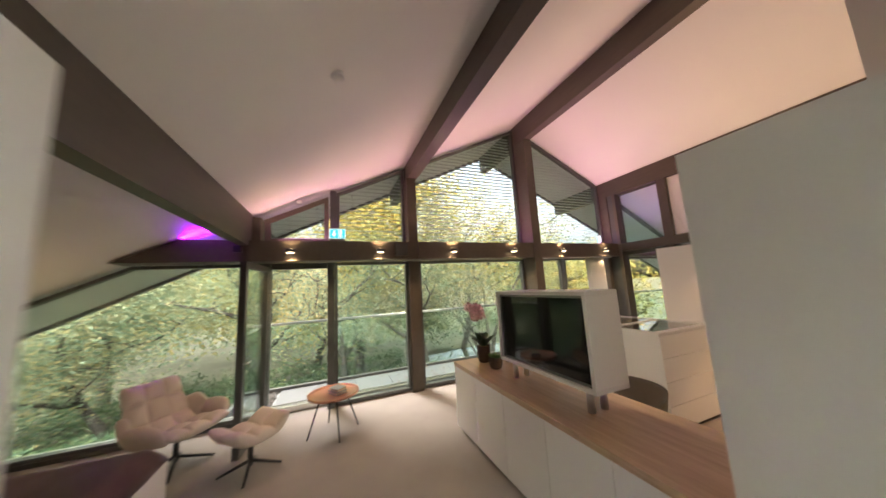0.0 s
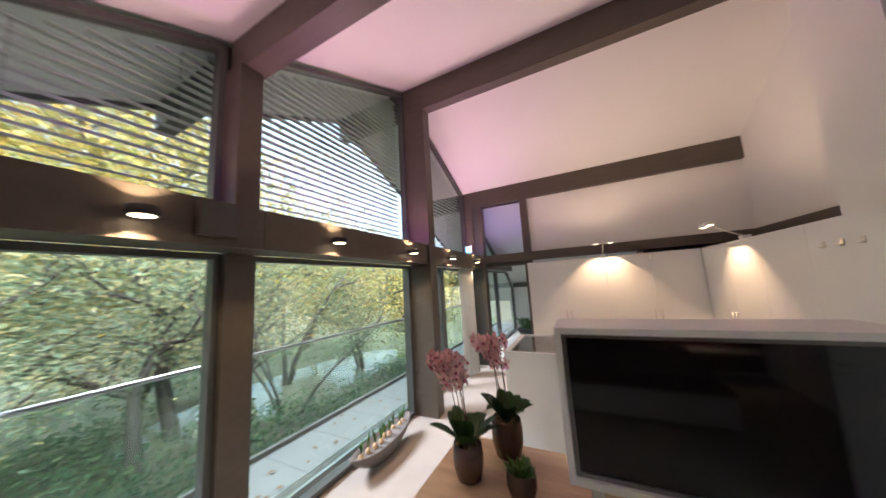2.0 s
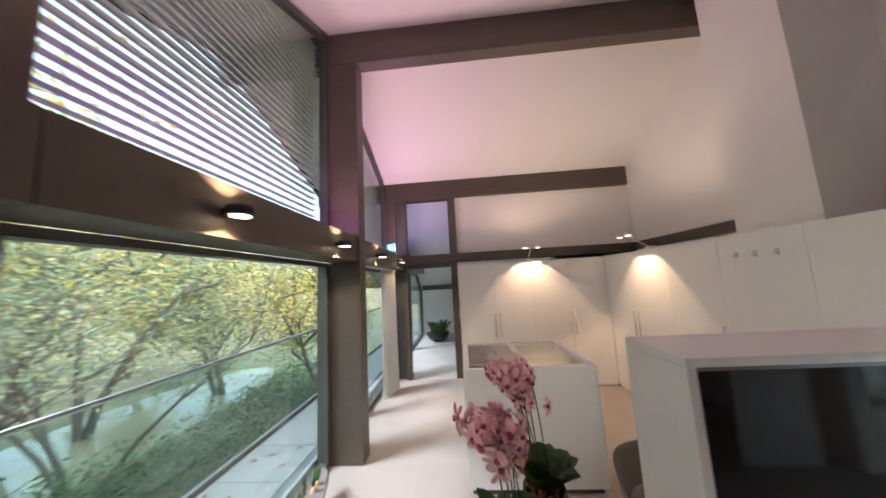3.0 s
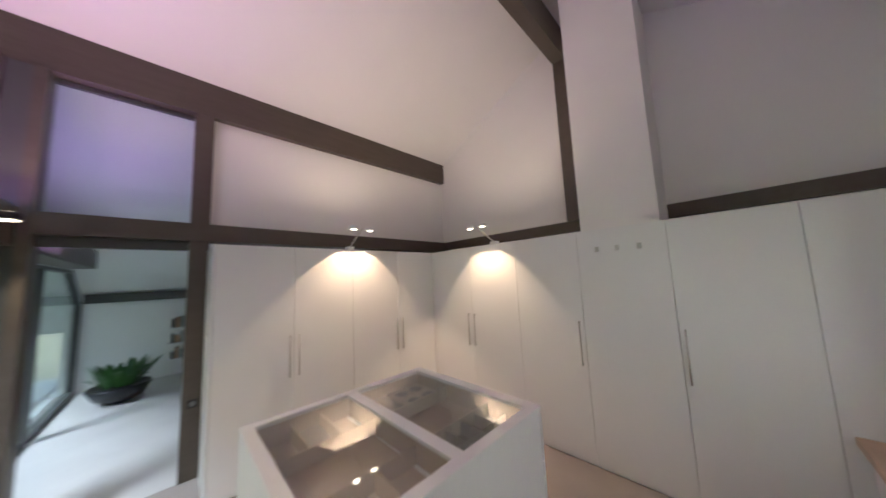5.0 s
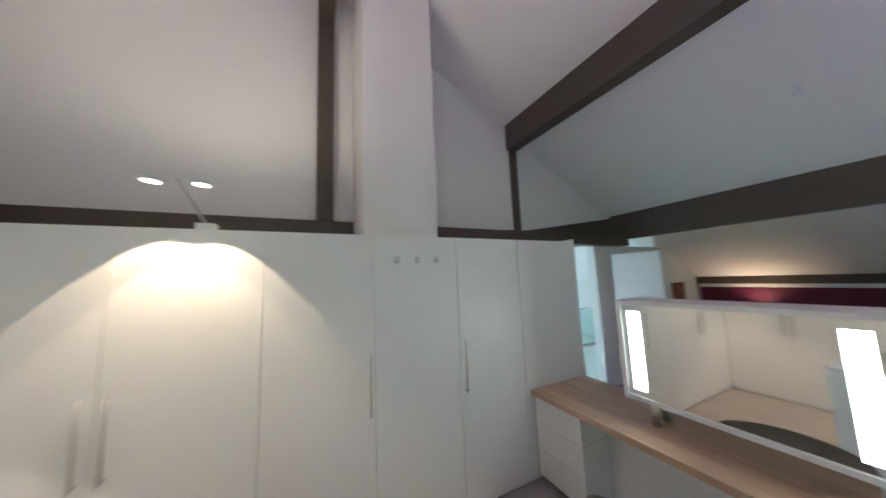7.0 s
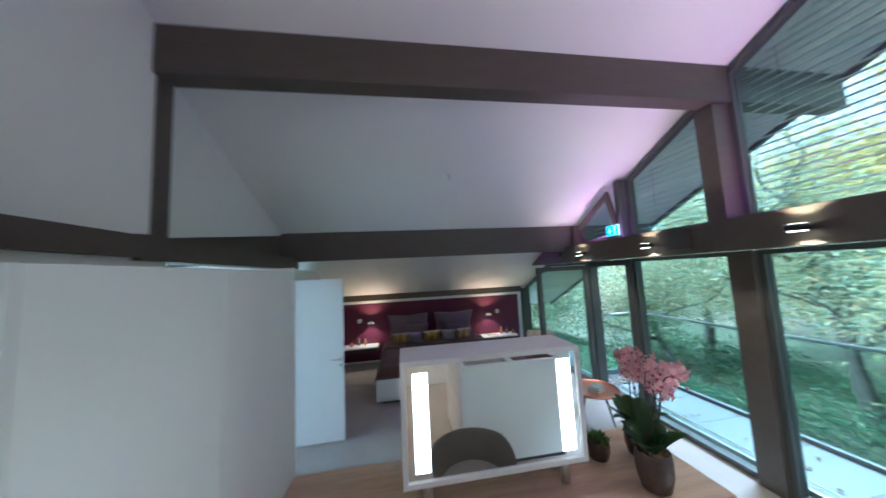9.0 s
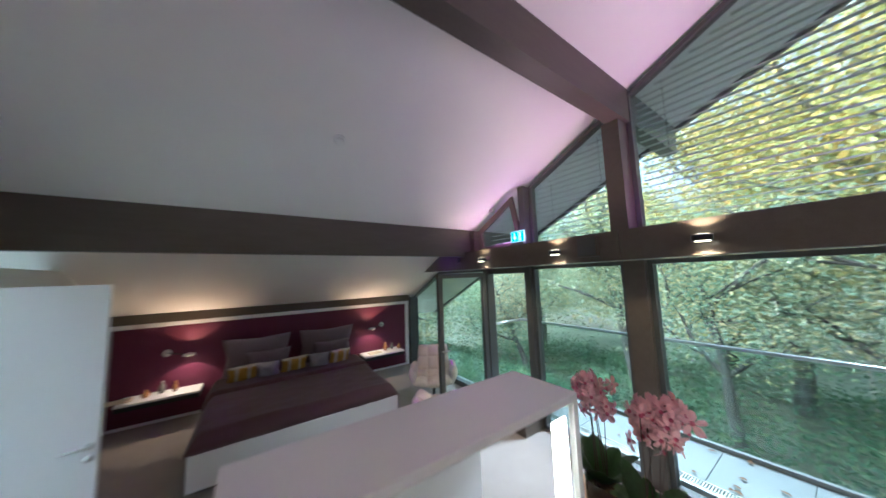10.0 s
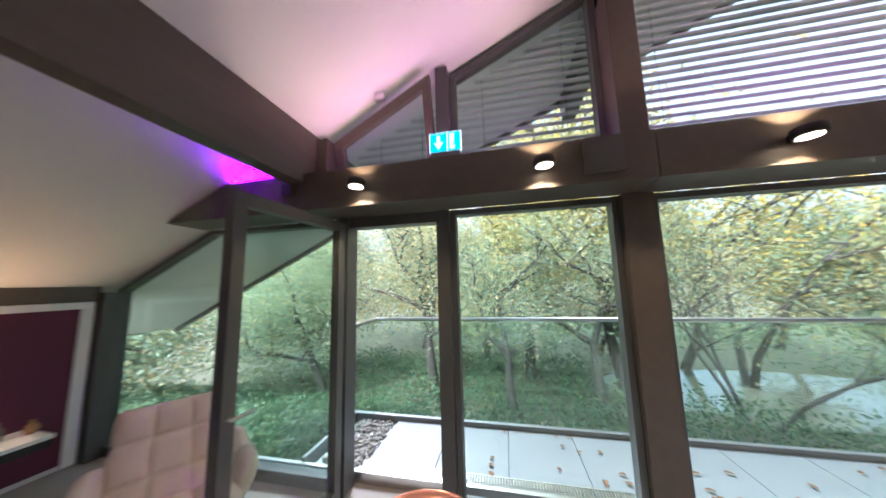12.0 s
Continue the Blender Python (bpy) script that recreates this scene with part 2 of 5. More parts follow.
# glazed gable wall: transom, posts, head rails
for name, pts in (("transom_beam", [(-6.5, T0), (-2.596, T0), (-2.596, T1), (-5.86, T1)]), ("transom_beam_east", [(-2.59, T0), (RIGHT, T0), (RIGHT, T1), (-2.59, T1)])):
    structure(name, prism(B(), pts, -0.14, 0.2), TIMBER, "dark brown timber transom beam across the glazed gable", "beam")
bm = prism(B(), [(-5.32, T1 + 0.004), (-5.32, T1 + 0.1), (-5.3, T1 + 0.1), (-5.3, T1 + 0.004)], -0.1, 0.1)
structure("beam_block", bm, TIMBER, "dark timber packing over the transom", "beam")
for n, x in enumerate((MID, 0.0, RIGHT - 0.03)):
    structure("post_upper_%d" % (n + 1), box(B(), x - (0.125 if n == 0 else 0.085), x + (0.05 if n == 0 else 0.085), (0.0, -0.143, 0.0)[n], 0.24, T1 + 0.003, roof(x) - (0.36, 0.5, 0.36)[n], 0.004), TIMBER, "dark brown timber post above the transom", "post")
    structure("post_lower_%d" % (n + 1), box(B(), x - 0.1, x + 0.1, (0.15, -0.143, 0.15)[n], 0.36, 0.003, T0 - 0.003, 0.004), TIMBER, "dark brown timber post beside the window", "post")
structure("ridge_post_front", box(B(), -0.1, 0.1, -0.17, -0.1435, 0.003, APEX - 0.497, 0.003), TIMBER, "dark brown timber ridge post in front of the transom", "post")
structure("post_upper_4", box(B(), EAVE - 0.02, EAVE + 0.13, 0.0, 0.23, T1 + 0.003, roof(EAVE) - 0.02, 0.004), TIMBER, "dark brown short post at the eaves", "post")
structure("post_upper_5", box(B(), -4.02, -3.92, 0.08, 0.23, T1 + 0.003, roof(-3.97) - 0.03, 0.004), FRAME, "dark frame post between gable windows", "post")

GY = 0.26                                            # plane of the glass


def window(name, pts, label, frame=0.045, y=GY):
    """A fixed light: a frame that follows the outline, and a pane."""
    w = thing(name, (0, 0, 0), label, "window", "", "structure")
    n = len(pts)
    cx, cz = sum(p[0] for p in pts) / n, sum(p[1] for p in pts) / n
    inner = []
    for i in range(n):
        p, q, r = Vector(pts[i - 1]), Vector(pts[i]), Vector(pts[(i + 1) % n])
        e, g = (q - p).normalized(), (r - q).normalized()
        n1, n2 = Vector((-e.y, e.x)), Vector((-g.y, g.x))
        c = Vector((cx, cz))
        n1 = n1 if n1.dot(c - q) > 0 else -n1
        n2 = n2 if n2.dot(c - q) > 0 else -n2
        inner.append(q + (n1 + n2) * frame / (1 + n1.dot(n2)))
    for i in range(n):
        j = (i + 1) % n
        part("window_frame", prism(B(), [pts[i], pts[j], tuple(inner[j]), tuple(inner[i])], y - 0.05, y + 0.05), FRAME, w)
    pane = part("pane", prism(B(), [tuple(v) for v in inner], y - 0.008, y + 0.008), GLASS, w)
    pane.visible_shadow = False
    return w


def upper(x0, x1):
    return [(x0, T1 + 0.004), (x1, T1 + 0.004), (x1, roof(x1) - 0.05), (x0, roof(x0) - 0.05)]


window("window_1", upper(-3.918, MID - 0.129), "trapezoid gable window in a dark frame")
window("window_2", upper(MID + 0.054, -0.089), "tall trapezoid gable window in a dark frame")
window("window_3", upper(0.089, RIGHT - 0.12), "tall trapezoid gable window in a dark frame")
window("window_4", [(-3.95, 0.02), (MID - 0.104, 0.02), (MID - 0.104, T0 - 0.003), (-3.95, T0 - 0.003)], "tall fixed window to the terrace in a dark frame")
window("window_5", [(MID + 0.104, 0.02), (-0.104, 0.02), (-0.104, T0 - 0.003), (MID + 0.104, T0 - 0.003)], "wide fixed window to the terrace in a dark frame")
window("window_6", [(-7.68, 0.06), (-4.96, 0.06), (-4.96, T0 - 0.003), (-6.46, T0 - 0.003), (-7.68, 1.68)], "low gable window under the roof slope in a dark frame")
structure("window_plinth", box(B(), -7.68, -4.96, 0.21, 0.33, 0.003, 0.056), FRAME, "dark sill panel below the low gable window", "sill")
window("window_7", [(0.104, 0.02), (1.0, 0.02), (1.0, T0 - 0.003), (0.104, T0 - 0.003)], "terrace window in a dark frame")
window("window_8", [(1.06, 0.02), (2.36, 0.02), (2.36, T0 - 0.003), (1.06, T0 - 0.003)], "terrace door with a dark frame")
structure("mullion_1", box(B(), -4.06, -3.954, 0.17, 0.33, 0.003, T0 - 0.003, 0.004), FRAME, "dark mullion beside the open terrace door", "mullion")
structure("jamb_1", box(B(), -4.956, -4.86, 0.17, 0.33, 0.003, T0 - 0.003, 0.004), FRAME, "dark jamb of the open terrace door", "jamb")
structure("head_rail", box(B(), -4.856, -4.064, 0.19, 0.31, 2.17, T0 - 0.003), FRAME, "dark head rail over the open terrace door", "rail")
structure("threshold", box(B(), -7.68, RIGHT, 0.364, 0.4, -0.2, 0.085), STEEL, "aluminium threshold along the windows", "threshold")

# rear wall of the dressing area with its chimney shaft
structure("wall_north", prism(B(), [(-2.69, 0), (9.0, 0), (9.0, roof(9.0)), (0, APEX), (-2.69, roof(-2.69))], BACK - 0.2, BACK), WHITE, "white plastered rear wall rising to the ridge", "wall")
structure("rear_rail", box(B(), -2.42, RIGHT, BACK + 0.002, BACK + 0.06, 2.4, 2.55), TIMBER, "dark timber rail along the rear wall", "beam")
structure("rear_rail_west", box(B(), -5.2, -2.424, BACK - 0.16, BACK + 0.06, 2.38, 2.56), TIMBER, "dark timber beam over the doorway", "beam")
structure("rear_post", box(B(), -0.083, 0.085, BACK + 0.002, BACK + 0.08, 2.553, APEX - 0.497), TIMBER, "dark timber post on the rear wall", "post")
structure("rear_post_west", box(B(), MID - 0.085, MID + 0.05, BACK - 0.16, BACK + 0.02, 2.563, roof(MID) - 0.357), TIMBER, "dark timber post over the doorway", "post")
structure("chimney_shaft", prism(B(), [(-0.985, 2.274), (-0.29, 2.274), (-0.29, roof(-0.29) - 0.003), (-0.985, roof(-0.985) - 0.003)], BACK + 0.002, -4.25), WHITE, "white boxed chimney shaft above the wardrobes", "shaft")

# east wall between dressing area and next room
structure("wall_east", box(B(), RIGHT, RIGHT + 0.12, BACK, -1.314, 2.553, roof(RIGHT) - 0.357), WHITE, "white upper wall panel over the wardrobes", "wall")
structure("east_rail", box(B(), RIGHT - 0.1, RIGHT + 0.12, BACK, 0.2, 2.365, 2.55), TIMBER, "dark timber rail along the side wall", "beam")
structure("east_post", box(B(), RIGHT - 0.09, RIGHT + 0.11, -1.31, -1.15, 0.003, roof(RIGHT) - 0.357, 0.004), TIMBER, "dark timber post beside the doorway", "post")
structure("east_corner_post", box(B(), RIGHT - 0.117, RIGHT + 0.11, -0.22, -0.145, 0.003, roof(RIGHT) - 0.357, 0.004), TIMBER, "dark timber corner post beside the window", "post")
structure("east_corner_infill", box(B(), RIGHT - 0.03, RIGHT + 0.06, -0.142, 0.148, 0.003, 2.36), FRAME, "dark infill between corner post and window", "post")
structure("east_corner_infill_upper", box(B(), RIGHT - 0.09, RIGHT + 0.06, -0.142, -0.003, 2.57, roof(RIGHT) - 0.357), FRAME, "dark infill between corner post and gable post", "post")
structure("door_head_east", box(B(), RIGHT, RIGHT + 0.08, -1.146, -0.224, 2.27, 2.362), FRAME, "dark door head over the opening", "door")
w = thing("window_9", (0, 0, 0), "purple-lit interior window over the doorway", "window", "", "structure")
pane = part("pane", box(B(), RIGHT + 0.03, RIGHT + 0.045, -1.146, -0.224, 2.553, roof(RIGHT) - 0.36), GLASS, w)
pane.visible_shadow = False
part("window_frame", box(B(), RIGHT + 0.02, RIGHT + 0.06, -1.144, -0.226, roof(RIGHT) - 0.40, roof(RIGHT) - 0.362), FRAME, w)

# west side: low wall with a dark rail, gable wall of the bedroom behind
structure("wall_west", prism(B(), [(LEFT - 0.2, 0), (LEFT, 0), (LEFT, roof(LEFT) - 0.003), (LEFT - 0.2, roof(LEFT - 0.2) - 0.003)], -11.0, 0.36), WHITE, "low white wall under the roof slope", "wall")
structure("west_post", box(B(), LEFT + 0.004, LEFT + 0.13, 0.09, 0.205, 0.003, 1.66), FRAME, "dark corner post between headboard and window", "post")
structure("west_rail", prism(B(), [(LEFT + 0.004, 1.572), (LEFT + 0.075, 1.572), (LEFT + 0.075, roof(LEFT + 0.075) - 0.004), (LEFT + 0.004, roof(LEFT) - 0.004)], -4.97, 0.086), TIMBER, "dark timber rail between low wall and slope", "beam")
structure("wall_bedroom_rear", prism(B(), [(LEFT, 0), (-4.3, 0), (-4.3, 2.37), (LEFT + 1.42, 2.37), (LEFT, roof(LEFT))], -5.12, -4.98), WHITE, "white rear wall of the sleeping area", "wall")
structure("wall_gallery", prism(B(), [(EAVE, 2.935), (MID - 0.06, 2.565), (MID - 0.06, roof(MID - 0.06)), (EAVE, roof(EAVE))], -5.25, -5.135), WHITE, "white gable panel above the doorway", "wall")

structure("gallery_trim", prism(B(), [(EAVE + 0.06, 2.563), (MID - 0.09, 2.563), (MID - 0.09, 2.572), (EAVE + 0.06, 2.924)], -5.24, -5.14), TIMBER, "dark timber wedge under the white gable panel", "beam")

# next room seen through the doorway, and the hall behind
structure("wall_next_room", box(B(), 7.4, 7.6, -5.0, 0.4, 0.0, 1.85), WHITE, "white end wall of the adjoining room", "wall")
structure("wall_next_rear", prism(B(), [(2.73, 0), (7.39, 0), (7.39, roof(7.39)), (2.73, roof(2.73))], -3.4, -3.3), WHITE, "white wall of the adjoining room", "wall")
window("window_10", [(2.75, 0.02), (5.0, 0.02), (5.0, T0), (2.75, T0)], "window of the adjoining room in a dark frame")
window("window_11", [(5.06, 0.02), (7.36, 0.02), (7.36, 1.66), (6.5, T0), (5.06, T0)], "window of the adjoining room in a dark frame")
window("window_12", [(2.75, T1), (5.6, T1), (2.75, roof(2.75) - 0.05)], "gable window of the adjoining room in a dark frame")
structure("transom_next_room", box(B(), 2.73, 6.0, -0.1, 0.2, T0 + 0.003, T1 - 0.003), TIMBER, "dark transom beam of the adjoining room", "beam")
structure("next_room_rail", box(B(), 7.33, 7.39, -3.29, 0.2, 1.66, 1.84), FRAME, "dark rail on the end wall", "beam")
window("window_13", [(-7.2, 0.02), (-4.0, 0.02), (-4.0, 2.1), (-6.5, 2.1), (-7.2, 1.75)], "rear hall window in a dark frame", 0.06, -10.9)
window("window_14", [(-3.9, 0.02), (0.0, 0.02), (0.0, 2.1), (-3.9, 2.1)], "rear hall window in a dark frame", 0.06, -10.9)
window("window_15", [(0.1, 0.02), (6.0, 0.02), (6.0, 2.1), (0.1, 2.1)], "rear hall window in a dark frame", 0.06, -10.9)
window("window_16", [(-5.4, 2.45), (0.0, 2.45), (0.0, roof(0) - 0.1), (-5.4, roof(-5.4) - 0.1)], "rear gable window in a dark frame", 0.06, -10.9)
structure("rear_transom", box(B(), -7.2, 6.0, -11.0, -10.8, 2.104, 2.446), FRAME, "dark beam across the rear glazing", "beam")
w = thing("balustrade", (0, 0, 0), "glass balustrade with a steel handrail in the hall", "railing")
part("pane", box(B(), -7.0, -2.8, -7.006, -6.994, 0.02, 0.92), RAILGLASS, w, "clear glass panel").visible_shadow = False
part("handrail", tube(B(), (-7.0, -7.0, 0.95), (-2.8, -7.0, 0.95), 0.022), STEEL, w, "round steel handrail", True)
part("foot_rail", box(B(), -7.0, -2.8, -7.03, -6.97, 0.0, 0.05), STEEL, w, "steel foot rail")
w = thing("globe_lamp", (-4.6, -8.3, 0.0), "faceted silver globe lamp in the hall", "lamp")
bm = B()
bmesh.ops.create_icosphere(bm, subdivisions=2, radius=0.3, matrix=Matrix.Translation((0, 0, 0.42)))
part("globe", bm, STEEL, w, "faceted silver globe")
part("stand", lathe(B(), [(0.14, 0.0), (0.14, 0.02), (0.03, 0.04), (0.03, 0.13)], 20), STEEL, w, "steel stand", True)
structure("wall_hall_east", box(B(), 6.0, 6.2, -11.0, BACK - 0.2, 0, 2.3), WHITE, "white side wall of the hall", "wall")


# ---- terrace and garden ----
bm = B()
box(bm, -5.35, 9.0, 0.405, 1.29, -0.3, 0.03)
structure("terrace", bm, SOFFIT, "grey concrete terrace slab", "terrace")
tree_bark = mat("tree_bark", (0.05, 0.042, 0.034), 0.9, vary=0.35, scale=5, fine=40, bump=0.8, stretch=(3, 3, 1))
ground_mat = mat("garden_ground", (0.085, 0.08, 0.045), 0.95, vary=0.5, scale=0.5, fine=6, bump=0.6)
structure("ground", box(B(), -400, 400, -400, 800, -3.4, -3.0), ground_mat, "grassy autumn garden floor strewn with leaves", "ground")

# ---- materials of the things ----
COPPER = mat("copper_tray", (0.62, 0.3, 0.2), 0.3, 0.75, vary=0.06, scale=3, fine=120, bump=0.03)
CREAM = mat("cream_leather", (0.66, 0.56, 0.47), 0.6, vary=0.06, scale=4, fine=160, bump=0.25)
PLUM = mat("plum_bedlinen", (0.2, 0.1, 0.112), 0.7, vary=0.16, scale=3, fine=260, bump=0.3, sheen=0.3)
PLUMWALL = mat("plum_headboard", (0.1, 0.012, 0.042), 0.6, vary=0.1, scale=1.5, fine=200, bump=0.12)
MAUVE = mat("mauve_pillow_linen", (0.2, 0.145, 0.165), 0.75, vary=0.12, scale=4, fine=240, bump=0.3)
SILVER = mat("silver_grey_cushion", (0.36, 0.32, 0.33), 0.5, vary=0.12, scale=4, fine=200, bump=0.2)
GOLD = mat("ochre_cushion_stripe", (0.42, 0.24, 0.02), 0.55, vary=0.15, scale=5, fine=120, bump=0.2)
PALEGOLD = mat("pale_cushion_stripe", (0.5, 0.43, 0.3), 0.55, vary=0.15, scale=5, fine=120, bump=0.2)
BRONZE = mat("bronze_glazed_pot", (0.11, 0.072, 0.06), 0.25, 0.35, vary=0.25, scale=5, fine=30, bump=0.15)
CONCRETE = mat("grey_clay_bowl", (0.17, 0.155, 0.145), 0.7, vary=0.15, scale=6, fine=90, bump=0.3)
MOSS = mat("moss_and_bark", (0.22, 0.15, 0.08), 0.9, vary=0.5, scale=20, fine=90, bump=0.8)
GREEN = mat("dark_green_leaf", (0.05, 0.125, 0.03), 0.35, vary=0.3, scale=4, fine=60, bump=0.1)
BRIGHTGREEN = mat("fresh_green_shoot", (0.09, 0.2, 0.04), 0.5, vary=0.35, scale=6, fine=60, bump=0.1, island=0.3)
STEM = mat("orchid_stem", (0.07, 0.05, 0.035), 0.5)
PETAL = mat("pink_orchid_petal", (0.85, 0.52, 0.54), 0.55, vary=0.25, scale=12, fine=90, bump=0.1, island=0.22)
PETALDARK = mat("orchid_lip", (0.55, 0.1, 0.18), 0.5)
BULB = mat("bulb_skin", (0.6, 0.42, 0.24), 0.6, vary=0.3, scale=20, fine=90)
TAUPE = mat("taupe_chair_fabric", (0.24, 0.205, 0.17), 0.9, vary=0.14, scale=5, fine=260, bump=0.4, sheen=0.2)
SCREEN = mat("black_glass_screen", (0.006, 0.006, 0.007), 0.06, vary=0.0, bump=0.0)
GREYMETAL = mat("grey_bezel", (0.2, 0.2, 0.2), 0.35, 0.6)
MIRROR = mat("mirror_silver", (0.9, 0.91, 0.9), 0.015, 1.0, vary=0.0, bump=0.0)
STRIPGLOW = glow("vanity_light", (1.0, 0.86, 0.62), 3.0)
SIGNGLOW = glow("exit_sign_green", (0.01, 0.3, 0.36), 0.5)
SIGNWHITE = glow("exit_sign_white", (0.85, 0.95, 0.95), 0.3)
LEDWEAK = glow("violet_led_strip", (0.3, 0.03, 0.9), 0.5)
LEDGLOW = glow("purple_led_strip", (0.4, 0.02, 1.0), 6.0)
CASEBROWN = mat("brown_tray_felt", (0.38, 0.27, 0.16), 0.85, vary=0.12, bump=0.3)
CASEGREY = mat("grey_tray_felt", (0.17, 0.155, 0.14), 0.9, vary=0.12, bump=0.3)
CURTAIN = mat("sheer_cream_curtain", (0.76, 0.73, 0.69), 0.85, vary=0.06, scale=6, fine=200, bump=0.2)
PAPER = mat("book_cover_grey", (0.27, 0.3, 0.29), 0.6, vary=0.2)
PAGES = mat("book_pages", (0.6, 0.52, 0.42), 0.8)
PICTURE = mat("brown_abstract_picture", (0.2, 0.07, 0.03), 0.5, vary=0.9, scale=5, fine=20, bump=0.2)
REDSTUFF = mat("amber_glass", (0.4, 0.2, 0.09), 0.2, vary=0.3)


# ---- wardrobes ----
def handle(parent, x, y, z0, z1, out):
    """A bar pull; out is the unit vector away from the door."""
    bm = B()
    ox, oy = out
    tube(bm, (x + ox * 0.035, y + oy * 0.035, z0), (x + ox * 0.035, y + oy * 0.035, z1), 0.0075, seg=10)
    for z in (z0 + 0.012, z1 - 0.012):
        tube(bm, (x, y, z), (x + ox * 0.038, y + oy * 0.038, z), 0.006, seg=8)
    return part("handle", bm, STEEL, parent, "brushed steel bar handle", True)


WX, WY, WT = 1.9, -4.0, 2.265                       # wardrobe fronts and top
side_label = "white lacquered wardrobe with two doors against the side wall"
for y0, y1, ym in ((-1.317, -2.65, -1.985), (-2.6505, -3.9985, -3.325)):
    w = thing("wardrobe", (0, 0, 0), side_label, "wardrobe", "fitted wardrobes")
    part("body", box(B(), WX + 0.0205, WX + 0.59, y1 + 0.002, y0 - 0.002, 0.0, WT), PANEL, w)
    part("plinth", box(B(), WX + 0.035, WX + 0.05, y1, y0, 0.001, 0.05), FRAME, w)
    for a, b, side in ((y0, ym, 1), (ym, y1, -1)):
        d = part("door", box(B(), WX, WX + 0.02, b + 0.0015, a - 0.0015, 0.035, WT - 0.004, 0.002), PANEL, w)
        handle(d, WX, ym + side * 0.045, 0.915, 1.335, (-1, 0))
tagged(part("end_panel", box(B(), WX - 0.002, WX + 0.62, -1.315, -1.299, 0.0, WT), PANEL, bpy.data.objects["wardrobe"]))
rear = [(1.898, 1.118, 0), (1.118, 0.4, 1), (0.4, -0.322, 2), (-0.322, -1.045, 3), (-1.045, -1.742, 4), (-1.742, -2.547, 5)]
rear_label = {0: "white lacquered wardrobe with two doors against the rear wall", 2: "white lacquered single-door wardrobe in the rear row", 3: "white lacquered wardrobe with three coat hooks on its door",
              4: "white lacquered single-door wardrobe with a long handle", 5: "plain white lacquered wardrobe beside the dressing table"}


def rear_unit(spans, label):
    w = thing("wardrobe", (0, 0, 0), label, "wardrobe", "fitted wardrobes")
    x1, x0 = spans[0][0], spans[-1][1]
    part("body", box(B(), x0 + 0.002, x1 - 0.002, BACK + 0.07, WY - 0.0205, 0.0, WT), PANEL, w)
    part("plinth", box(B(), x0, x1, WY - 0.05, WY - 0.035, 0.001, 0.05), FRAME, w)
    return w, [part("door", box(B(), b + 0.0015, a - 0.0015, WY - 0.02, WY, 0.035, WT - 0.004, 0.002), PANEL, w) for a, b, _ in spans]


w, d = rear_unit(rear[0:2], rear_label[0])
handle(d[0], 1.118 + 0.05, WY, 0.93, 1.355, (0, 1))
handle(d[1], 1.118 - 0.05, WY, 0.93, 1.355, (0, 1))
w, d = rear_unit(rear[2:3], rear_label[2])
handle(d[0], -0.283, WY, 0.935, 1.365, (0, 1))
w, d = rear_unit(rear[3:4], rear_label[3])
for x in (-0.504, -0.676, -0.848):
    bm = B()
    box(bm, x - 0.016, x + 0.016, WY + 0.001, WY + 0.006, 2.042, 2.092, 0.001)
    box(bm, x - 0.016, x + 0.016, WY + 0.004, WY + 0.03, 2.042, 2.052, 0.001)
    part("coat_hook", bm, STEEL, d[0], "small square steel hook")
w, d = rear_unit(rear[4:5], rear_label[4])
handle(d[0], -1.085, WY, 0.94, 1.366, (0, 1))
rear_unit(rear[5:6], rear_label[5])
structure("wardrobe_end_wall", box(B(), -2.575, -2.549, BACK + 0.0, WY, 0.0, WT + 0.025), PANEL, "white end panel closing the wardrobe row", "panel")


# ---- lamps over the wardrobes ----
def wardrobe_lamp(base, heads, floor, cone):
    w = thing("wardrobe_lamp", (0, 0, 0), "white two-headed spotlight on an arm above the wardrobe", "lamp", "wardrobe lamps")
    b, m = Vector(base), (Vector(heads[0]) + Vector(heads[1])) / 2
    bm = B()
    box(bm, b.x - 0.05, b.x + 0.05, b.y - 0.04, b.y + 0.04, b.z - 0.028, b.z + 0.012, 0.006)
    part("mount", bm, PANEL, w)
    part("arm", tube(B(), b, m, 0.009), STEEL, w, "thin steel arm", True)
    for h in heads:
        h = Vector(h)
        hd = part("lamp_head", lathe(B(), [(0.0, 0.02), (0.045, 0.02), (0.052, 0.014), (0.052, -0.014), (0.045, -0.018), (0.036, -0.018)], 20, Matrix.Translation(h)), PANEL, w, "round white lamp head", True)
        part("lens", lathe(B(), [(0.0, -0.016), (0.035, -0.016), (0.035, -0.0185), (0.0, -0.0195)], 16, Matrix.Translation(h)), LAMPGLOW, hd, "glowing warm lens")
        spot("wardrobe_light", h + Vector((0, 0, -0.024)), h + Vector(floor), LAMP_W, cone, (1.0, 0.6, 0.3), 0.008, 0.03)
    spot("wardrobe_uplight", m + Vector((0, 0, 0.026)), m + Vector((0, 0, 1)), LAMP_UP, 150, (1.0, 0.68, 0.4), 0.03, 0.6)
    return w


wardrobe_lamp((1.96, -2.64, 2.293), [(1.635, -2.535, 2.49), (1.65, -2.755, 2.49)], (0.09, 0, -1), 88)
wardrobe_lamp((0.72, -4.05, 2.293), [(0.875, -3.745, 2.48), (0.665, -3.735, 2.48)], (0, -0.06, -1), 80)


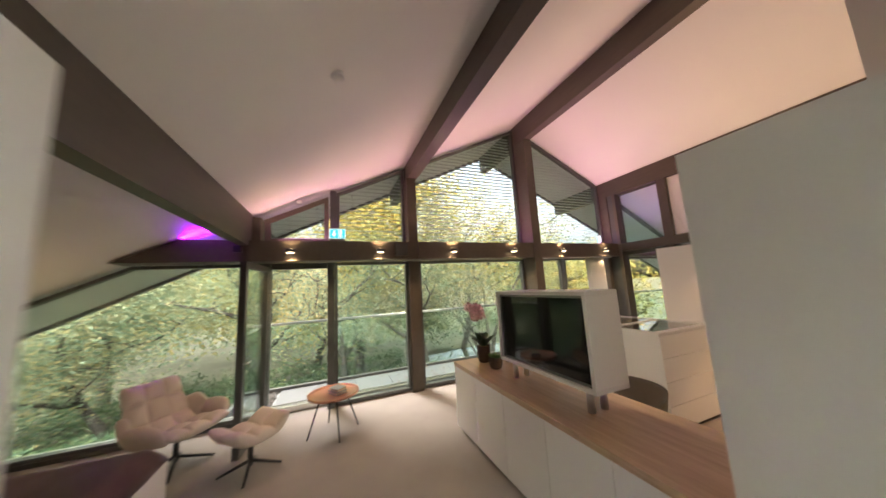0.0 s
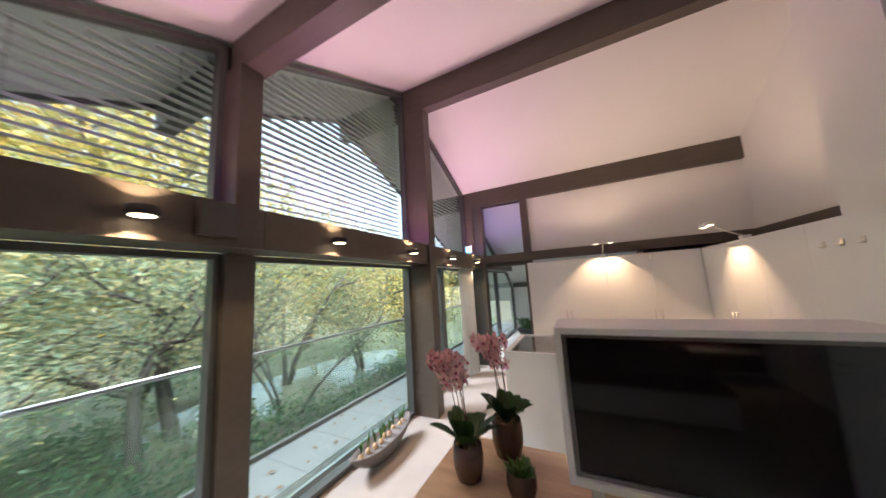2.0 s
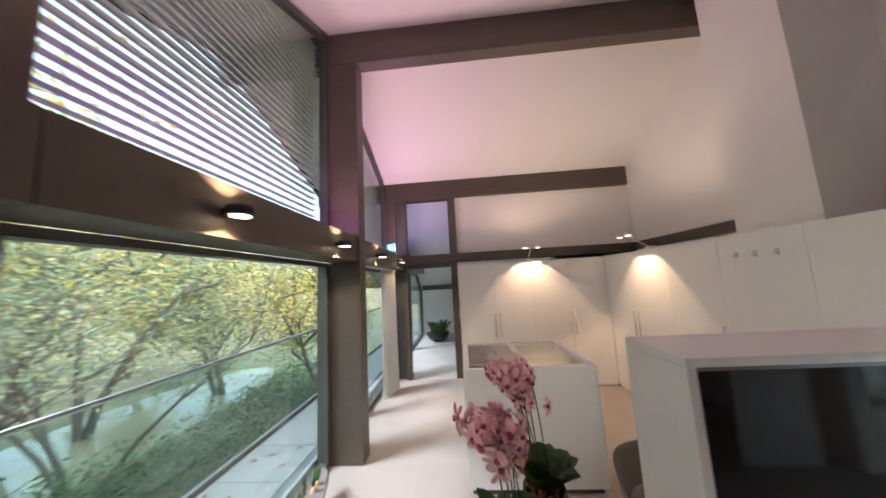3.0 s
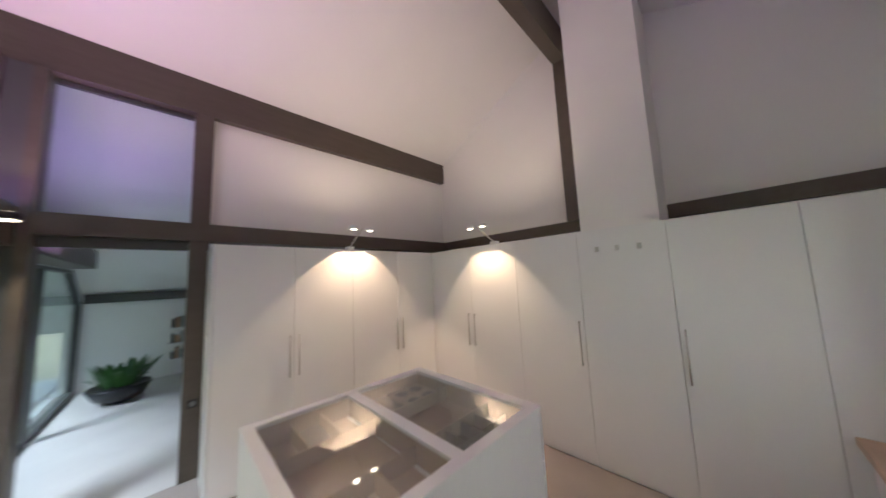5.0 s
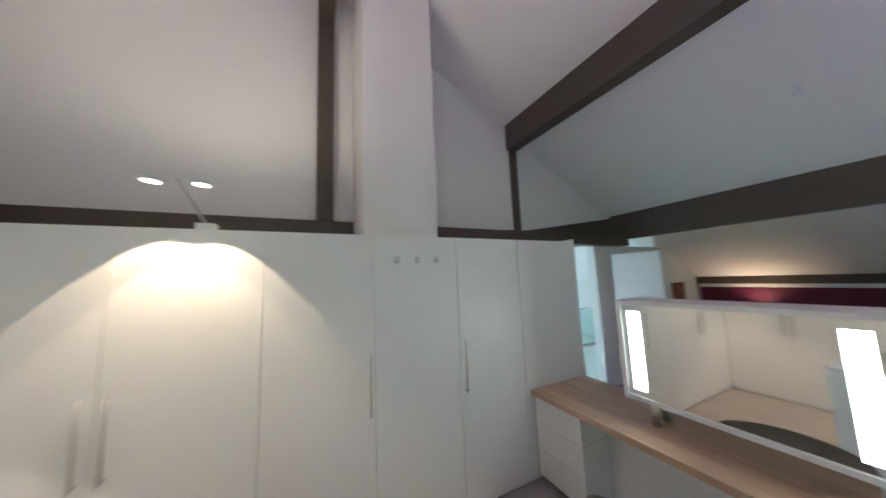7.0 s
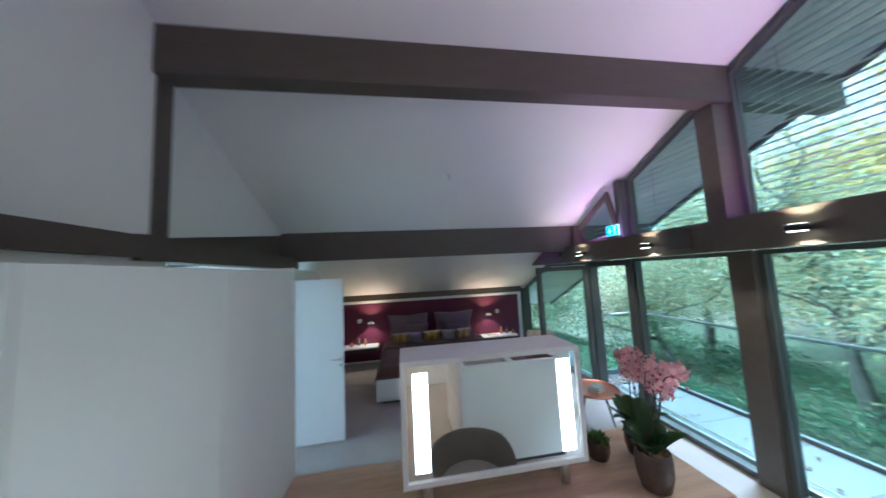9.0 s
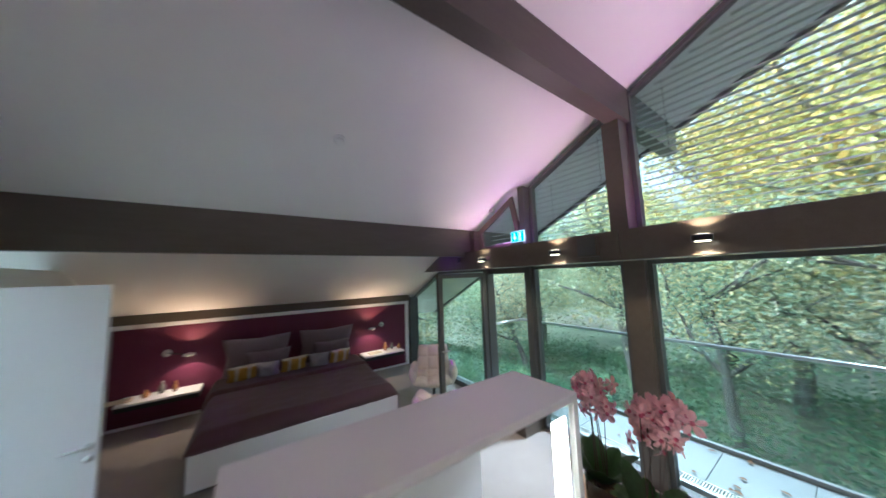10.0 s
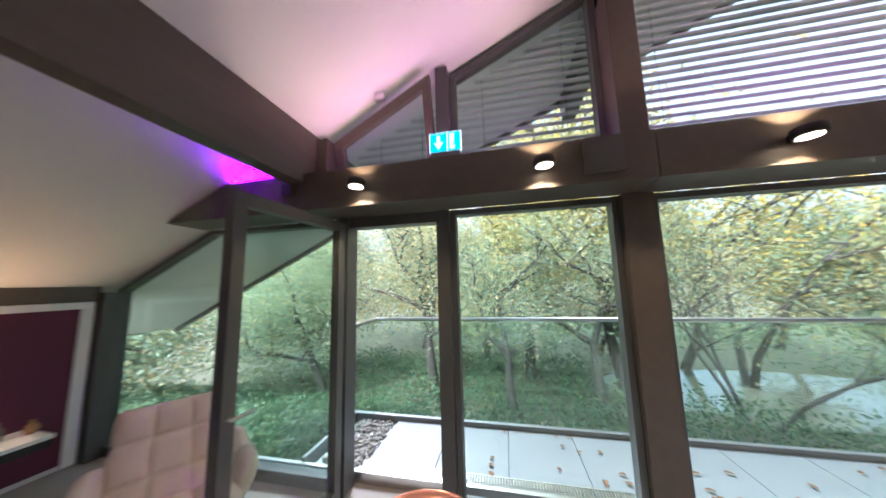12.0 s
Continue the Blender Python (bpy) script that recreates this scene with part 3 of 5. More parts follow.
# switch plates beside the doorway
w = thing("light_switch", (2.2, -1.297, 1.28), "white double light switch on the wardrobe end", "switch")
for z in (0.0, 0.082):
    pl = part("plate", box(B(), -0.04, 0.04, 0.0, 0.011, z - 0.04, z + 0.04, 0.002), PANEL, w)
    part("rocker", box(B(), -0.028, 0.028, 0.0112, 0.0165, z - 0.028, z + 0.028, 0.002), PANEL, pl)
w = thing("socket", (RIGHT - 0.0905, -1.23, 0.72), "dark wall socket on the timber post", "socket", "", "", -90)
pl = part("plate", box(B(), -0.04, 0.04, -0.011, 0.0, -0.04, 0.04, 0.002), BLACK, w)
part("insert", lathe(B(), [(0.024, 0.0), (0.024, 0.004), (0.02, 0.004), (0.02, 0.001), (0.0, 0.001)], 18, Matrix.Translation((0, -0.011, 0)) @ Matrix.Rotation(radians(90), 4, 'X')), GREYMETAL, pl)


# ---- transom lamps ----
def transom_lamp(x):
    w = thing("beam_lamp", (x, -0.14, 2.4), "round dark up-and-down spotlight on the transom beam", "lamp", "beam lamps")
    part("bracket", box(B(), -0.02, 0.02, -0.03, -0.001, -0.02, 0.02, 0.003), BLACK, w)
    part("housing", lathe(B(), [(0.03, 0.026), (0.062, 0.026), (0.068, 0.02), (0.068, -0.02), (0.062, -0.026), (0.03, -0.026)], 24, Matrix.Translation((0, -0.095, 0))), BLACK, w, "", True)
    for z in (0.0275, -0.0275):
        part("lens", lathe(B(), [(0.0, -0.001), (0.05, -0.001), (0.05, 0.001), (0.0, 0.001)], 20, Matrix.Translation((0, -0.095, z))), LAMPGLOW, w, "glowing warm lens")
        s = 1 if z > 0 else -1
        spot("beam_light", (x, -0.235, 2.4 + s * 0.033), (x, -0.22, 2.4 + s * 1.0), BEAM_UP * (0.4 if x < -4 else 0.75 if x < -3 else 1.0) if s > 0 else BEAM_DOWN, 118, (1.0, 0.68, 0.36), 0.02, 0.3)


for x in (-4.55, -3.26, -1.955, -0.655, 0.635, 1.94):
    transom_lamp(x)

for place, label in (((-2.9, -0.144, 2.43), "square dark loudspeaker box on the transom beam"), ((-5.2, -0.144, 2.44), "small dark sensor on the transom beam")):
    big = place[0] > -4
    w = thing("loudspeaker" if big else "light_sensor", place, label, "speaker" if big else "sensor")
    s = 0.11 if big else 0.05
    part("cabinet", box(B(), -s, s, -0.055 if big else -0.03, 0.0, -s, s, 0.006), TIMBER, w)
    part("front", box(B(), -s * 0.9, s * 0.9, -0.06 if big else -0.034, -0.0555 if big else -0.0305, -s * 0.9, s * 0.9, 0.002), BLACK if not big else FRAME, w)


def exit_sign(x, y, z, turn=0.0):
    w = thing("exit_sign", (x, y, z), "lit green and white emergency exit sign", "sign", "exit signs", "", turn)
    part("foot", box(B(), -0.11, 0.11, -0.02, 0.02, 0.0, 0.045, 0.003), GREYMETAL, w, "grey metal foot")
    part("plate", box(B(), -0.12, 0.12, -0.006, 0.006, 0.046, 0.2, 0.002), SIGNWHITE, w)
    for s in (-1, 1):
        y0 = s * 0.0075
        left, right = box(B(), -0.112, 0.012, y0 - 0.001, y0 + 0.001, 0.052, 0.194), box(B(), 0.02, 0.112, y0 - 0.001, y0 + 0.001, 0.052, 0.194)
        part("green_field", left, SIGNGLOW, w, "green field")
        part("green_field", right, SIGNGLOW, w, "green field")
        bm = B()
        prism(bm, [(-0.062, 0.175), (-0.038, 0.175), (-0.038, 0.12), (-0.015, 0.12), (-0.05, 0.07), (-0.085, 0.12), (-0.062, 0.12)], s * 0.009 - 0.0008, s * 0.009 + 0.0008)
        part("arrow", bm, SIGNWHITE, w, "white arrow")
        bm = B()
        box(bm, 0.034, 0.07, s * 0.009 - 0.0008, s * 0.009 + 0.0008, 0.066, 0.18)
        part("door_mark", bm, SIGNWHITE, w, "white doorway mark")
        bm = B()
        prism(bm, [(0.062, 0.15), (0.075, 0.165), (0.09, 0.15), (0.1, 0.12), (0.086, 0.11), (0.095, 0.075), (0.082, 0.075), (0.072, 0.105), (0.055, 0.08), (0.05, 0.09), (0.068, 0.125)], s * 0.0105 - 0.0006, s * 0.0105 + 0.0006)
        part("doorway_figure", bm, SIGNGLOW, w, "slanting green mark")
    return w


exit_sign(-3.91, -0.1, T1 + 0.001)
exit_sign(2.05, 0.0, T1 + 0.001, 55)

# smoke detector on the slope
w = thing("smoke_detector", (-3.94, -2.535, roof(-3.94) - 0.002), "round white smoke detector on the sloping ceiling", "detector")
tilt = Matrix.Rotation(-math.atan(SLOPE), 4, 'Y')
part("base", lathe(B(), [(0.055, 0.0), (0.055, -0.018), (0.05, -0.02)], 24, tilt), PANEL, w, "", True)
part("chamber", lathe(B(), [(0.03, -0.02), (0.042, -0.024), (0.042, -0.045), (0.03, -0.055), (0.0, -0.056)], 24, tilt), PANEL, w, "", True)

# ---- purple light in the roof corners ----
w = thing("led_strip", (0, 0, 0), "purple glowing strip light behind the transom end", "lamp")
part("strip", box(B(), -5.8, -5.2, 0.03, 0.05, T1 + 0.004, T1 + 0.016), LEDGLOW, w)
for a, b in ((-4.0, MID - 0.09), (MID + 0.09, -0.09), (0.09, 2.35)):
    part("strip", box(B(), a, b, 0.05, 0.07, T1 + 0.003, T1 + 0.012), LEDWEAK, w)
strip_light("purple_corner", pose(-5.5, -0.06, T1 + 0.03, 180, 0, 0), 0.7, 0.1, LED_W * 0.9, (0.36, 0.005, 1.0))
strip_light("pink_wash_west", pose(-3.9, -0.02, T1 + 0.02, 180, 0, 0), 1.8, 0.08, PINK_W * 0.4, (1.0, 0.33, 0.72))
strip_light("pink_wash_mid", pose(-1.3, -0.02, T1 + 0.02, 180, 0, 0), 2.2, 0.08, PINK_W * 0.9, (1.0, 0.3, 0.75))
strip_light("pink_wash_east", pose(1.3, -0.02, T1 + 0.02, 180, 0, 0), 2.0, 0.08, PINK_W * 1.2, (1.0, 0.35, 0.75))
strip_light("violet_wash_next", pose(3.4, -0.3, 2.3, 180, 0, 0), 1.0, 0.1, LED_W * 0.22, (0.85, 0.4, 1.0))

# ---- open tilted window over the terrace door ----
w = thing("window_17", (0, 0, 0), "small trapezoid window tilted open into the room", "window", "", "structure")
hinge = Matrix.Translation((0, 0.17, T1 + 0.02)) @ Matrix.Rotation(radians(15), 4, 'X') @ Matrix.Translation((0, -0.17, -T1 - 0.02))
outer = [(-4.94, T1 + 0.02), (-4.04, T1 + 0.02), (-4.04, roof(-4.04) - 0.12), (-4.94, roof(-4.94) - 0.1)]
inner = [(-4.86, T1 + 0.085), (-4.105, T1 + 0.085), (-4.105, roof(-4.1) - 0.2), (-4.86, roof(-4.86) - 0.19)]
for i in range(4):
    j = (i + 1) % 4
    bm = prism(B(), [outer[i], outer[j], inner[j], inner[i]], 0.14, 0.2)
    bmesh.ops.transform(bm, matrix=hinge, verts=bm.verts[:])
    part("window_frame", bm, TIMBER, w)
bm = prism(B(), inner, 0.165, 0.175)
bmesh.ops.transform(bm, matrix=hinge, verts=bm.verts[:])
part("pane", bm, GLASS, w).visible_shadow = False
bm = box(B(), -4.5, -4.42, -0.06, -0.02, roof(-4.46) - 0.1, roof(-4.46) - 0.04, 0.005)
part("opener", bm, STEEL, w, "small grey chain opener")

# ---- open glazed door leaf ----
w = thing("door_1", (-4.9, 0.14, 0.0), "glazed terrace door in a dark frame standing open", "door", "", "structure", math.degrees(math.atan2(-0.95, -0.06)))
L = 0.95
for a, b, c, d in ((0, 0.075, 0.03, 2.2), (L - 0.075, L, 0.03, 2.2), (0.075, L - 0.075, 2.125, 2.2), (0.075, L - 0.075, 0.03, 0.12)):
    part("door_frame", box(B(), a, b, -0.035, 0.035, c, d, 0.004), FRAME, w)
part("pane", box(B(), 0.07, L - 0.07, -0.006, 0.006, 0.115, 2.13), GLASS, w).visible_shadow = False
bm = B()
tube(bm, (L - 0.035, 0.035, 1.02), (L - 0.035, 0.075, 1.02), 0.009)
tube(bm, (L - 0.035, 0.07, 1.02), (L - 0.155, 0.07, 1.02), 0.009)
part("door_handle", bm, STEEL, w, "steel lever handle", True)

# ---- white room door, open ----
w = thing("door_2", (-4.4, -4.74, 0.0), "white room door standing open at the doorway", "door", "", "structure", 92)
part("leaf", box(B(), 0, 0.7, -0.02, 0.02, 0.01, 2.19, 0.003), PANEL, w)
bm = B()
for s in (-1, 1):
    tube(bm, (0.66, s * 0.02, 1.08), (0.66, s * 0.06, 1.08), 0.009)
    tube(bm, (0.66, s * 0.055, 1.08), (0.54, s * 0.055, 1.08), 0.009)
    tube(bm, (0.66, s * 0.02, 1.0), (0.66, s * 0.026, 1.0), 0.024)
    tube(bm, (0.66, s * 0.02, 1.08), (0.66, s * 0.026, 1.08), 0.024)
part("door_handle", bm, STEEL, w, "steel lever handle with round roses", True)

# picture on the rear wall of the sleeping area
w = thing("picture", (-6.85, -4.965, 1.3), "brown abstract picture in a thin frame on the wall", "picture")
part("canvas", box(B(), -0.22, 0.22, -0.012, 0.012, -0.33, 0.33, 0.003), PICTURE, w)


# ---- glass-topped chest of the dressing area ----
IX0, IX1, IY0, IY1, IZ = -0.535, 0.555, -2.57, -1.335, 1.11
w = thing("display_chest", (0, 0, 0), "white chest of drawers with a glass top over jewellery trays", "chest")
for a, b, c, d in ((IX0 + 0.004, IX1, IY0, IY0 + 0.02), (IX0 + 0.004, IX1, IY1 - 0.02, IY1), (IX1 - 0.02, IX1, IY0 + 0.021, IY1 - 0.021), (IX0 + 0.004, IX0 + 0.02, IY0 + 0.021, IY1 - 0.021)):
    part("side_panel", box(B(), a, b, c, d, 0.05, IZ - 0.022), PANEL, w)
part("body", box(B(), IX0 + 0.022, IX1 - 0.022, IY0 + 0.022, IY1 - 0.022, 0.05, IZ - 0.16), PANEL, w)
part("plinth", box(B(), IX0 + 0.03, IX1 - 0.03, IY0 + 0.03, IY1 - 0.03, 0.0, 0.05), FRAME, w)
for k in range(4):
    z0 = 0.06 + k * 0.254
    part("drawer_front", box(B(), IX0, IX1, IY0 - 0.018, IY0 - 0.001, z0, z0 + 0.248, 0.002), PANEL, w)
ym = (IY0 + IY1) / 2
for a, b, c, d in ((IX0, IX1, IY0 - 0.018, IY0 + 0.06), (IX0, IX1, IY1 - 0.06, IY1), (IX0, IX0 + 0.06, IY0 + 0.06, IY1 - 0.06), (IX1 - 0.06, IX1, IY0 + 0.06, IY1 - 0.06), (IX0 + 0.06, IX1 - 0.06, ym - 0.035, ym + 0.035)):
    part("top_rail", box(B(), a, b, c, d, IZ - 0.021, IZ, 0.0015), PANEL, w)
for a, b in ((IY0 + 0.06, ym - 0.035), (ym + 0.035, IY1 - 0.06)):
    part("glass_top", box(B(), IX0 + 0.06, IX1 - 0.06, a, b, IZ - 0.012, IZ - 0.005), CASEGLASS, w, "clear glass top").visible_shadow = False
    part("tray_floor", box(B(), IX0 + 0.021, IX1 - 0.021, a - 0.034 if a < ym else a, b if b < ym else b + 0.034, IZ - 0.159, IZ - 0.15), CASEBROWN, w, "brown felt tray")
    for p, q in ((IX0 + 0.022, IX0 + 0.03), (IX1 - 0.03, IX1 - 0.022)):
        part("tray_side", box(B(), p, q, a - 0.03, b + 0.03, IZ - 0.149, IZ - 0.023), CASEBROWN, w, "brown tray lining")
    for p in (a - 0.032, b + 0.024):
        part("tray_side", box(B(), IX0 + 0.031, IX1 - 0.031, p, p + 0.008, IZ - 0.149, IZ - 0.023), CASEBROWN, w, "brown tray lining")
    xa, xb = IX0 + 0.34, IX0 + 0.72                  # dividers between grid, plain middle and ring board
    for x in (xa, xb):
        part("divider", box(B(), x - 0.005, x + 0.005, a - 0.02, b + 0.02, IZ - 0.149, IZ - 0.06), PALEGOLD if a < ym else CASEBROWN, w, "pale wooden divider")
    part("tray_pad", box(B(), xa + 0.012, xb - 0.012, a, b, IZ - 0.1495, IZ - 0.135, 0.004), CASEBROWN, w, "brown felt pad")
    if a < ym:
        for i in range(3):
            part("divider", box(B(), IX0 + 0.032, xa - 0.006, a + 0.12 + i * 0.12, a + 0.126 + i * 0.12, IZ - 0.149, IZ - 0.075), CASEGREY, w, "grey felt divider")
        part("divider", box(B(), IX0 + 0.19, IX0 + 0.196, a, b, IZ - 0.149, IZ - 0.077), CASEGREY, w, "grey felt divider")
        part("tray_pad", box(B(), IX0 + 0.032, xa - 0.006, a - 0.02, b + 0.02, IZ - 0.1495, IZ - 0.14), CASEGREY, w, "grey felt pad")
        part("tray_pad", box(B(), xb + 0.012, IX1 - 0.035, a + 0.3, b, IZ - 0.1495, IZ - 0.105, 0.004), CASEGREY, w, "grey felt pad")
        part("ring_board", box(B(), xb + 0.012, IX1 - 0.035, a, a + 0.29, IZ - 0.1495, IZ - 0.1, 0.004), PALEGOLD, w, "beige board with round wells")
        for i in range(2):
            for j in range(2):
                part("well", lathe(B(), [(0.0, 0.001), (0.048, 0.001), (0.048, 0.003), (0.0, 0.003)], 18, Matrix.Translation((xb + 0.085 + i * 0.15, a + 0.08 + j * 0.13, IZ - 0.1))), CASEGREY, w, "dark round well")
    else:
        for y in (a + 0.17, a + 0.34):
            part("divider", box(B(), xb + 0.006, IX1 - 0.032, y - 0.005, y + 0.005, IZ - 0.149, IZ - 0.065), CASEBROWN, w)
        part("divider", box(B(), IX0 + 0.032, xa - 0.006, a + 0.2, a + 0.21, IZ - 0.149, IZ - 0.06), CASEBROWN, w)
        part("tray_pad", box(B(), xb + 0.012, IX1 - 0.035, a + 0.18, a + 0.33, IZ - 0.1495, IZ - 0.12, 0.006), CASEGREY, w, "grey felt pad")
for x, y in ((-0.4, -1.72), (-0.42, -1.6)):
    k = thing("jewel", (x, y, IZ - 0.15), "small polished steel ball in a tray", "jewellery", "jewels")
    part("ball", lathe(B(), [(0.0, 0.0), (0.012, 0.004), (0.018, 0.016), (0.012, 0.028), (0.0, 0.032)], 14), STEEL, k, "", True)

# ---- dressing table with the two-sided screen box ----
w = thing("dressing_table", (0, 0, 0), "long white dressing table with a thick oak top", "table")
part("tabletop", box(B(), -2.542, -1.79, -3.995, -1.3, 0.765, 0.812, 0.003), OAK, w, "pale oak veneer top")
part("cabinet_body", box(B(), -2.512, -2.15, -3.985, -1.32, 0.05, 0.764), PANEL, w)
part("plinth", box(B(), -2.49, -2.17, -3.97, -1.34, 0.0, 0.05), FRAME, w)
for k in range(5):
    a = -1.302 - k * 0.536
    part("cabinet_door", box(B(), -2.534, -2.514, max(a - 0.533, -3.99), a - 0.003, 0.055, 0.76, 0.002), PANEL, w)
part("end_panel", box(B(), -2.148, -1.82, -1.36, -1.32, 0.0, 0.764), PANEL, w)
for k in range(3):
    part("drawer", box(B(), -2.14, -1.83, -3.985, -3.5, 0.06 + k * 0.235, 0.29 + k * 0.235, 0.003), PANEL, w)

w = thing("screen_box", (0, 0, 0.812), "white box holding a television in front and a lit mirror behind", "cabinet")
X0, X1, Y0, Y1, Z0, Z1 = -2.328, -1.997, -3.222, -2.078, 0.17, 0.872
for a, b, c, d in ((Y0, Y1, Z1 - 0.03, Z1), (Y0, Y1, Z0, Z0 + 0.03), (Y0, Y0 + 0.03, Z0 + 0.031, Z1 - 0.031), (Y1 - 0.03, Y1, Z0 + 0.031, Z1 - 0.031)):
    part("case_panel", box(B(), X0, X1, a, b, c, d, 0.002), PANEL, w)
part("core", box(B(), X0 + 0.06, X1 - 0.02, Y0 + 0.031, Y1 - 0.031, Z0 + 0.031, Z1 - 0.031), PANEL, w)
part("screen", box(B(), X0 + 0.032, X0 + 0.059, Y0 + 0.05, Y1 - 0.05, Z0 + 0.05, Z1 - 0.05, 0.002), SCREEN, w, "dark glossy television screen")
for a, b, c, d in ((Y0 + 0.03, Y1 - 0.03, Z1 - 0.05, Z1 - 0.03), (Y0 + 0.03, Y1 - 0.03, Z0 + 0.03, Z0 + 0.05), (Y0 + 0.03, Y0 + 0.05, Z0 + 0.05, Z1 - 0.05), (Y1 - 0.05, Y1 - 0.03, Z0 + 0.05, Z1 - 0.05)):
    part("bezel", box(B(), X0 + 0.024, X0 + 0.058, a, b, c, d), GREYMETAL, w, "grey television bezel")
part("mirror", box(B(), X1 - 0.019, X1 - 0.012, Y0 + 0.031, Y1 - 0.031, Z0 + 0.031, Z1 - 0.031), MIRROR, w, "clear mirror")
for y in (Y0 + 0.115, Y1 - 0.115):
    part("light_strip", box(B(), X1 - 0.0115, X1 - 0.009, y - 0.043, y + 0.043, Z0 + 0.075, Z1 - 0.075), STRIPGLOW, w, "frosted glowing light strip")
for y in (-3.08, -2.19):
    for x in (-2.23, -2.1):
        part("post", lathe(B(), [(0.028, 0.0), (0.028, Z0)], 18, Matrix.Translation((x, y, 0))), STEEL, w, "steel post", True)


# ---- tub chair ----
def tub_chair(x, y, turn):
    w = thing("tub_chair", (x, y, 0), "taupe upholstered tub chair at the dressing table", "chair", "", "", turn)
    bm = B()
    seg, rows = 32, 8
    grid = []
    for j in range(rows):
        t = j / (rows - 1)
        ring = []
        for k in range(seg + 1):
            a = radians(-130 + 260 * k / seg)
            front = max(0.0, (abs(math.degrees(a)) - 60) / 70)
            top = 0.71 - 0.2 * front ** 1.5
            r = 0.29 + 0.05 * t
            ring.append(bm.verts.new((r * math.sin(a) * 1.05, -r * math.cos(a), 0.38 + (top - 0.38) * t)))
        grid.append(ring)
    for j in range(rows - 1):
        for k in range(seg):
            bm.faces.new((grid[j][k], grid[j][k + 1], grid[j + 1][k + 1], grid[j + 1][k]))
    bmesh.ops.solidify(bm, geom=bm.faces[:], thickness=0.05)
    sh = part("backrest", bm, TAUPE, w, "", True)
    bmesh_seat = lathe(B(), [(0.0, 0.36), (0.28, 0.36), (0.29, 0.4), (0.28, 0.46), (0.22, 0.485), (0.0, 0.49)], 28)
    part("seat", bmesh_seat, TAUPE, w, "", True)
    for k in range(4):
        a = radians(45 + 90 * k)
        part("leg", tube(B(), (0.2 * math.cos(a), 0.2 * math.sin(a), 0.37), (0.27 * math.cos(a), 0.27 * math.sin(a), 0.0), 0.016, 0.011), BLACK, w, "", True)
    return w


tub_chair(-1.33, -2.66, 85)


# ---- plants ----
def blade(bm, base, yaw, length, width, rise, droop, n=7):
    """One arching leaf with a folded midrib."""
    d = Vector((math.cos(yaw), math.sin(yaw), 0))
    s = Vector((-d.y, d.x, 0))
    rows = []
    for i in range(n + 1):
        t = i / n
        c = Vector(base) + d * length * (t * math.cos(rise)) + Vector((0, 0, length * (t * math.sin(rise) - droop * t * t)))
        wd = width * math.sin(math.pi * min(1, 0.12 + t * 0.88)) ** 0.7 * 0.5 + 0.001
        rows.append([bm.verts.new(c - s * wd + Vector((0, 0, wd * 0.35))), bm.verts.new(c), bm.verts.new(c + s * wd + Vector((0, 0, wd * 0.35)))])
    for p, q in zip(rows, rows[1:]):
        for k in range(2):
            bm.faces.new((p[k], p[k + 1], q[k + 1], q[k]))


def flower(bm, lip, c, face, size):
    q = Vector(face).to_track_quat('Z', 'Y').to_matrix().to_4x4()
    m = Matrix.Translation(c) @ q
    for k in range(5):
        a = 2 * math.pi * k / 5 + 0.3
        wide = size * (0.62 if k in (1, 4) else 0.42)
        pts = [(0, 0, 0), (0.45, 0.5, 0.08), (0.85, 0.42, 0.02), (1.0, 0.0, -0.06), (0.85, -0.42, 0.02), (0.45, -0.5, 0.08)]
        vs = [bm.verts.new(m @ Vector((size * p[0] * math.cos(a) - wide * p[1] * math.sin(a), size * p[0] * math.sin(a) + wide * p[1] * math.cos(a), size * p[2]))) for p in pts]
        mid = bm.verts.new(m @ Vector((size * 0.5 * math.cos(a), size * 0.5 * math.sin(a), -size * 0.02)))
        for i in range(6):
            bm.faces.new((vs[i], vs[(i + 1) % 6], mid))
    bmesh.ops.create_icosphere(lip, subdivisions=1, radius=size * 0.22, matrix=Matrix.Translation(m @ Vector((0, 0, size * 0.12))))


def pot_mesh(r, h):
    return lathe(B(), [(r * 0.62, 0.0), (r * 0.8, h * 0.06), (r * 0.98, h * 0.4), (r, h * 0.7), (r * 0.93, h * 0.97), (r * 0.9, h), (r * 0.84, h * 0.97), (r * 0.84, h * 0.86), (0.0, h * 0.9)], 30)


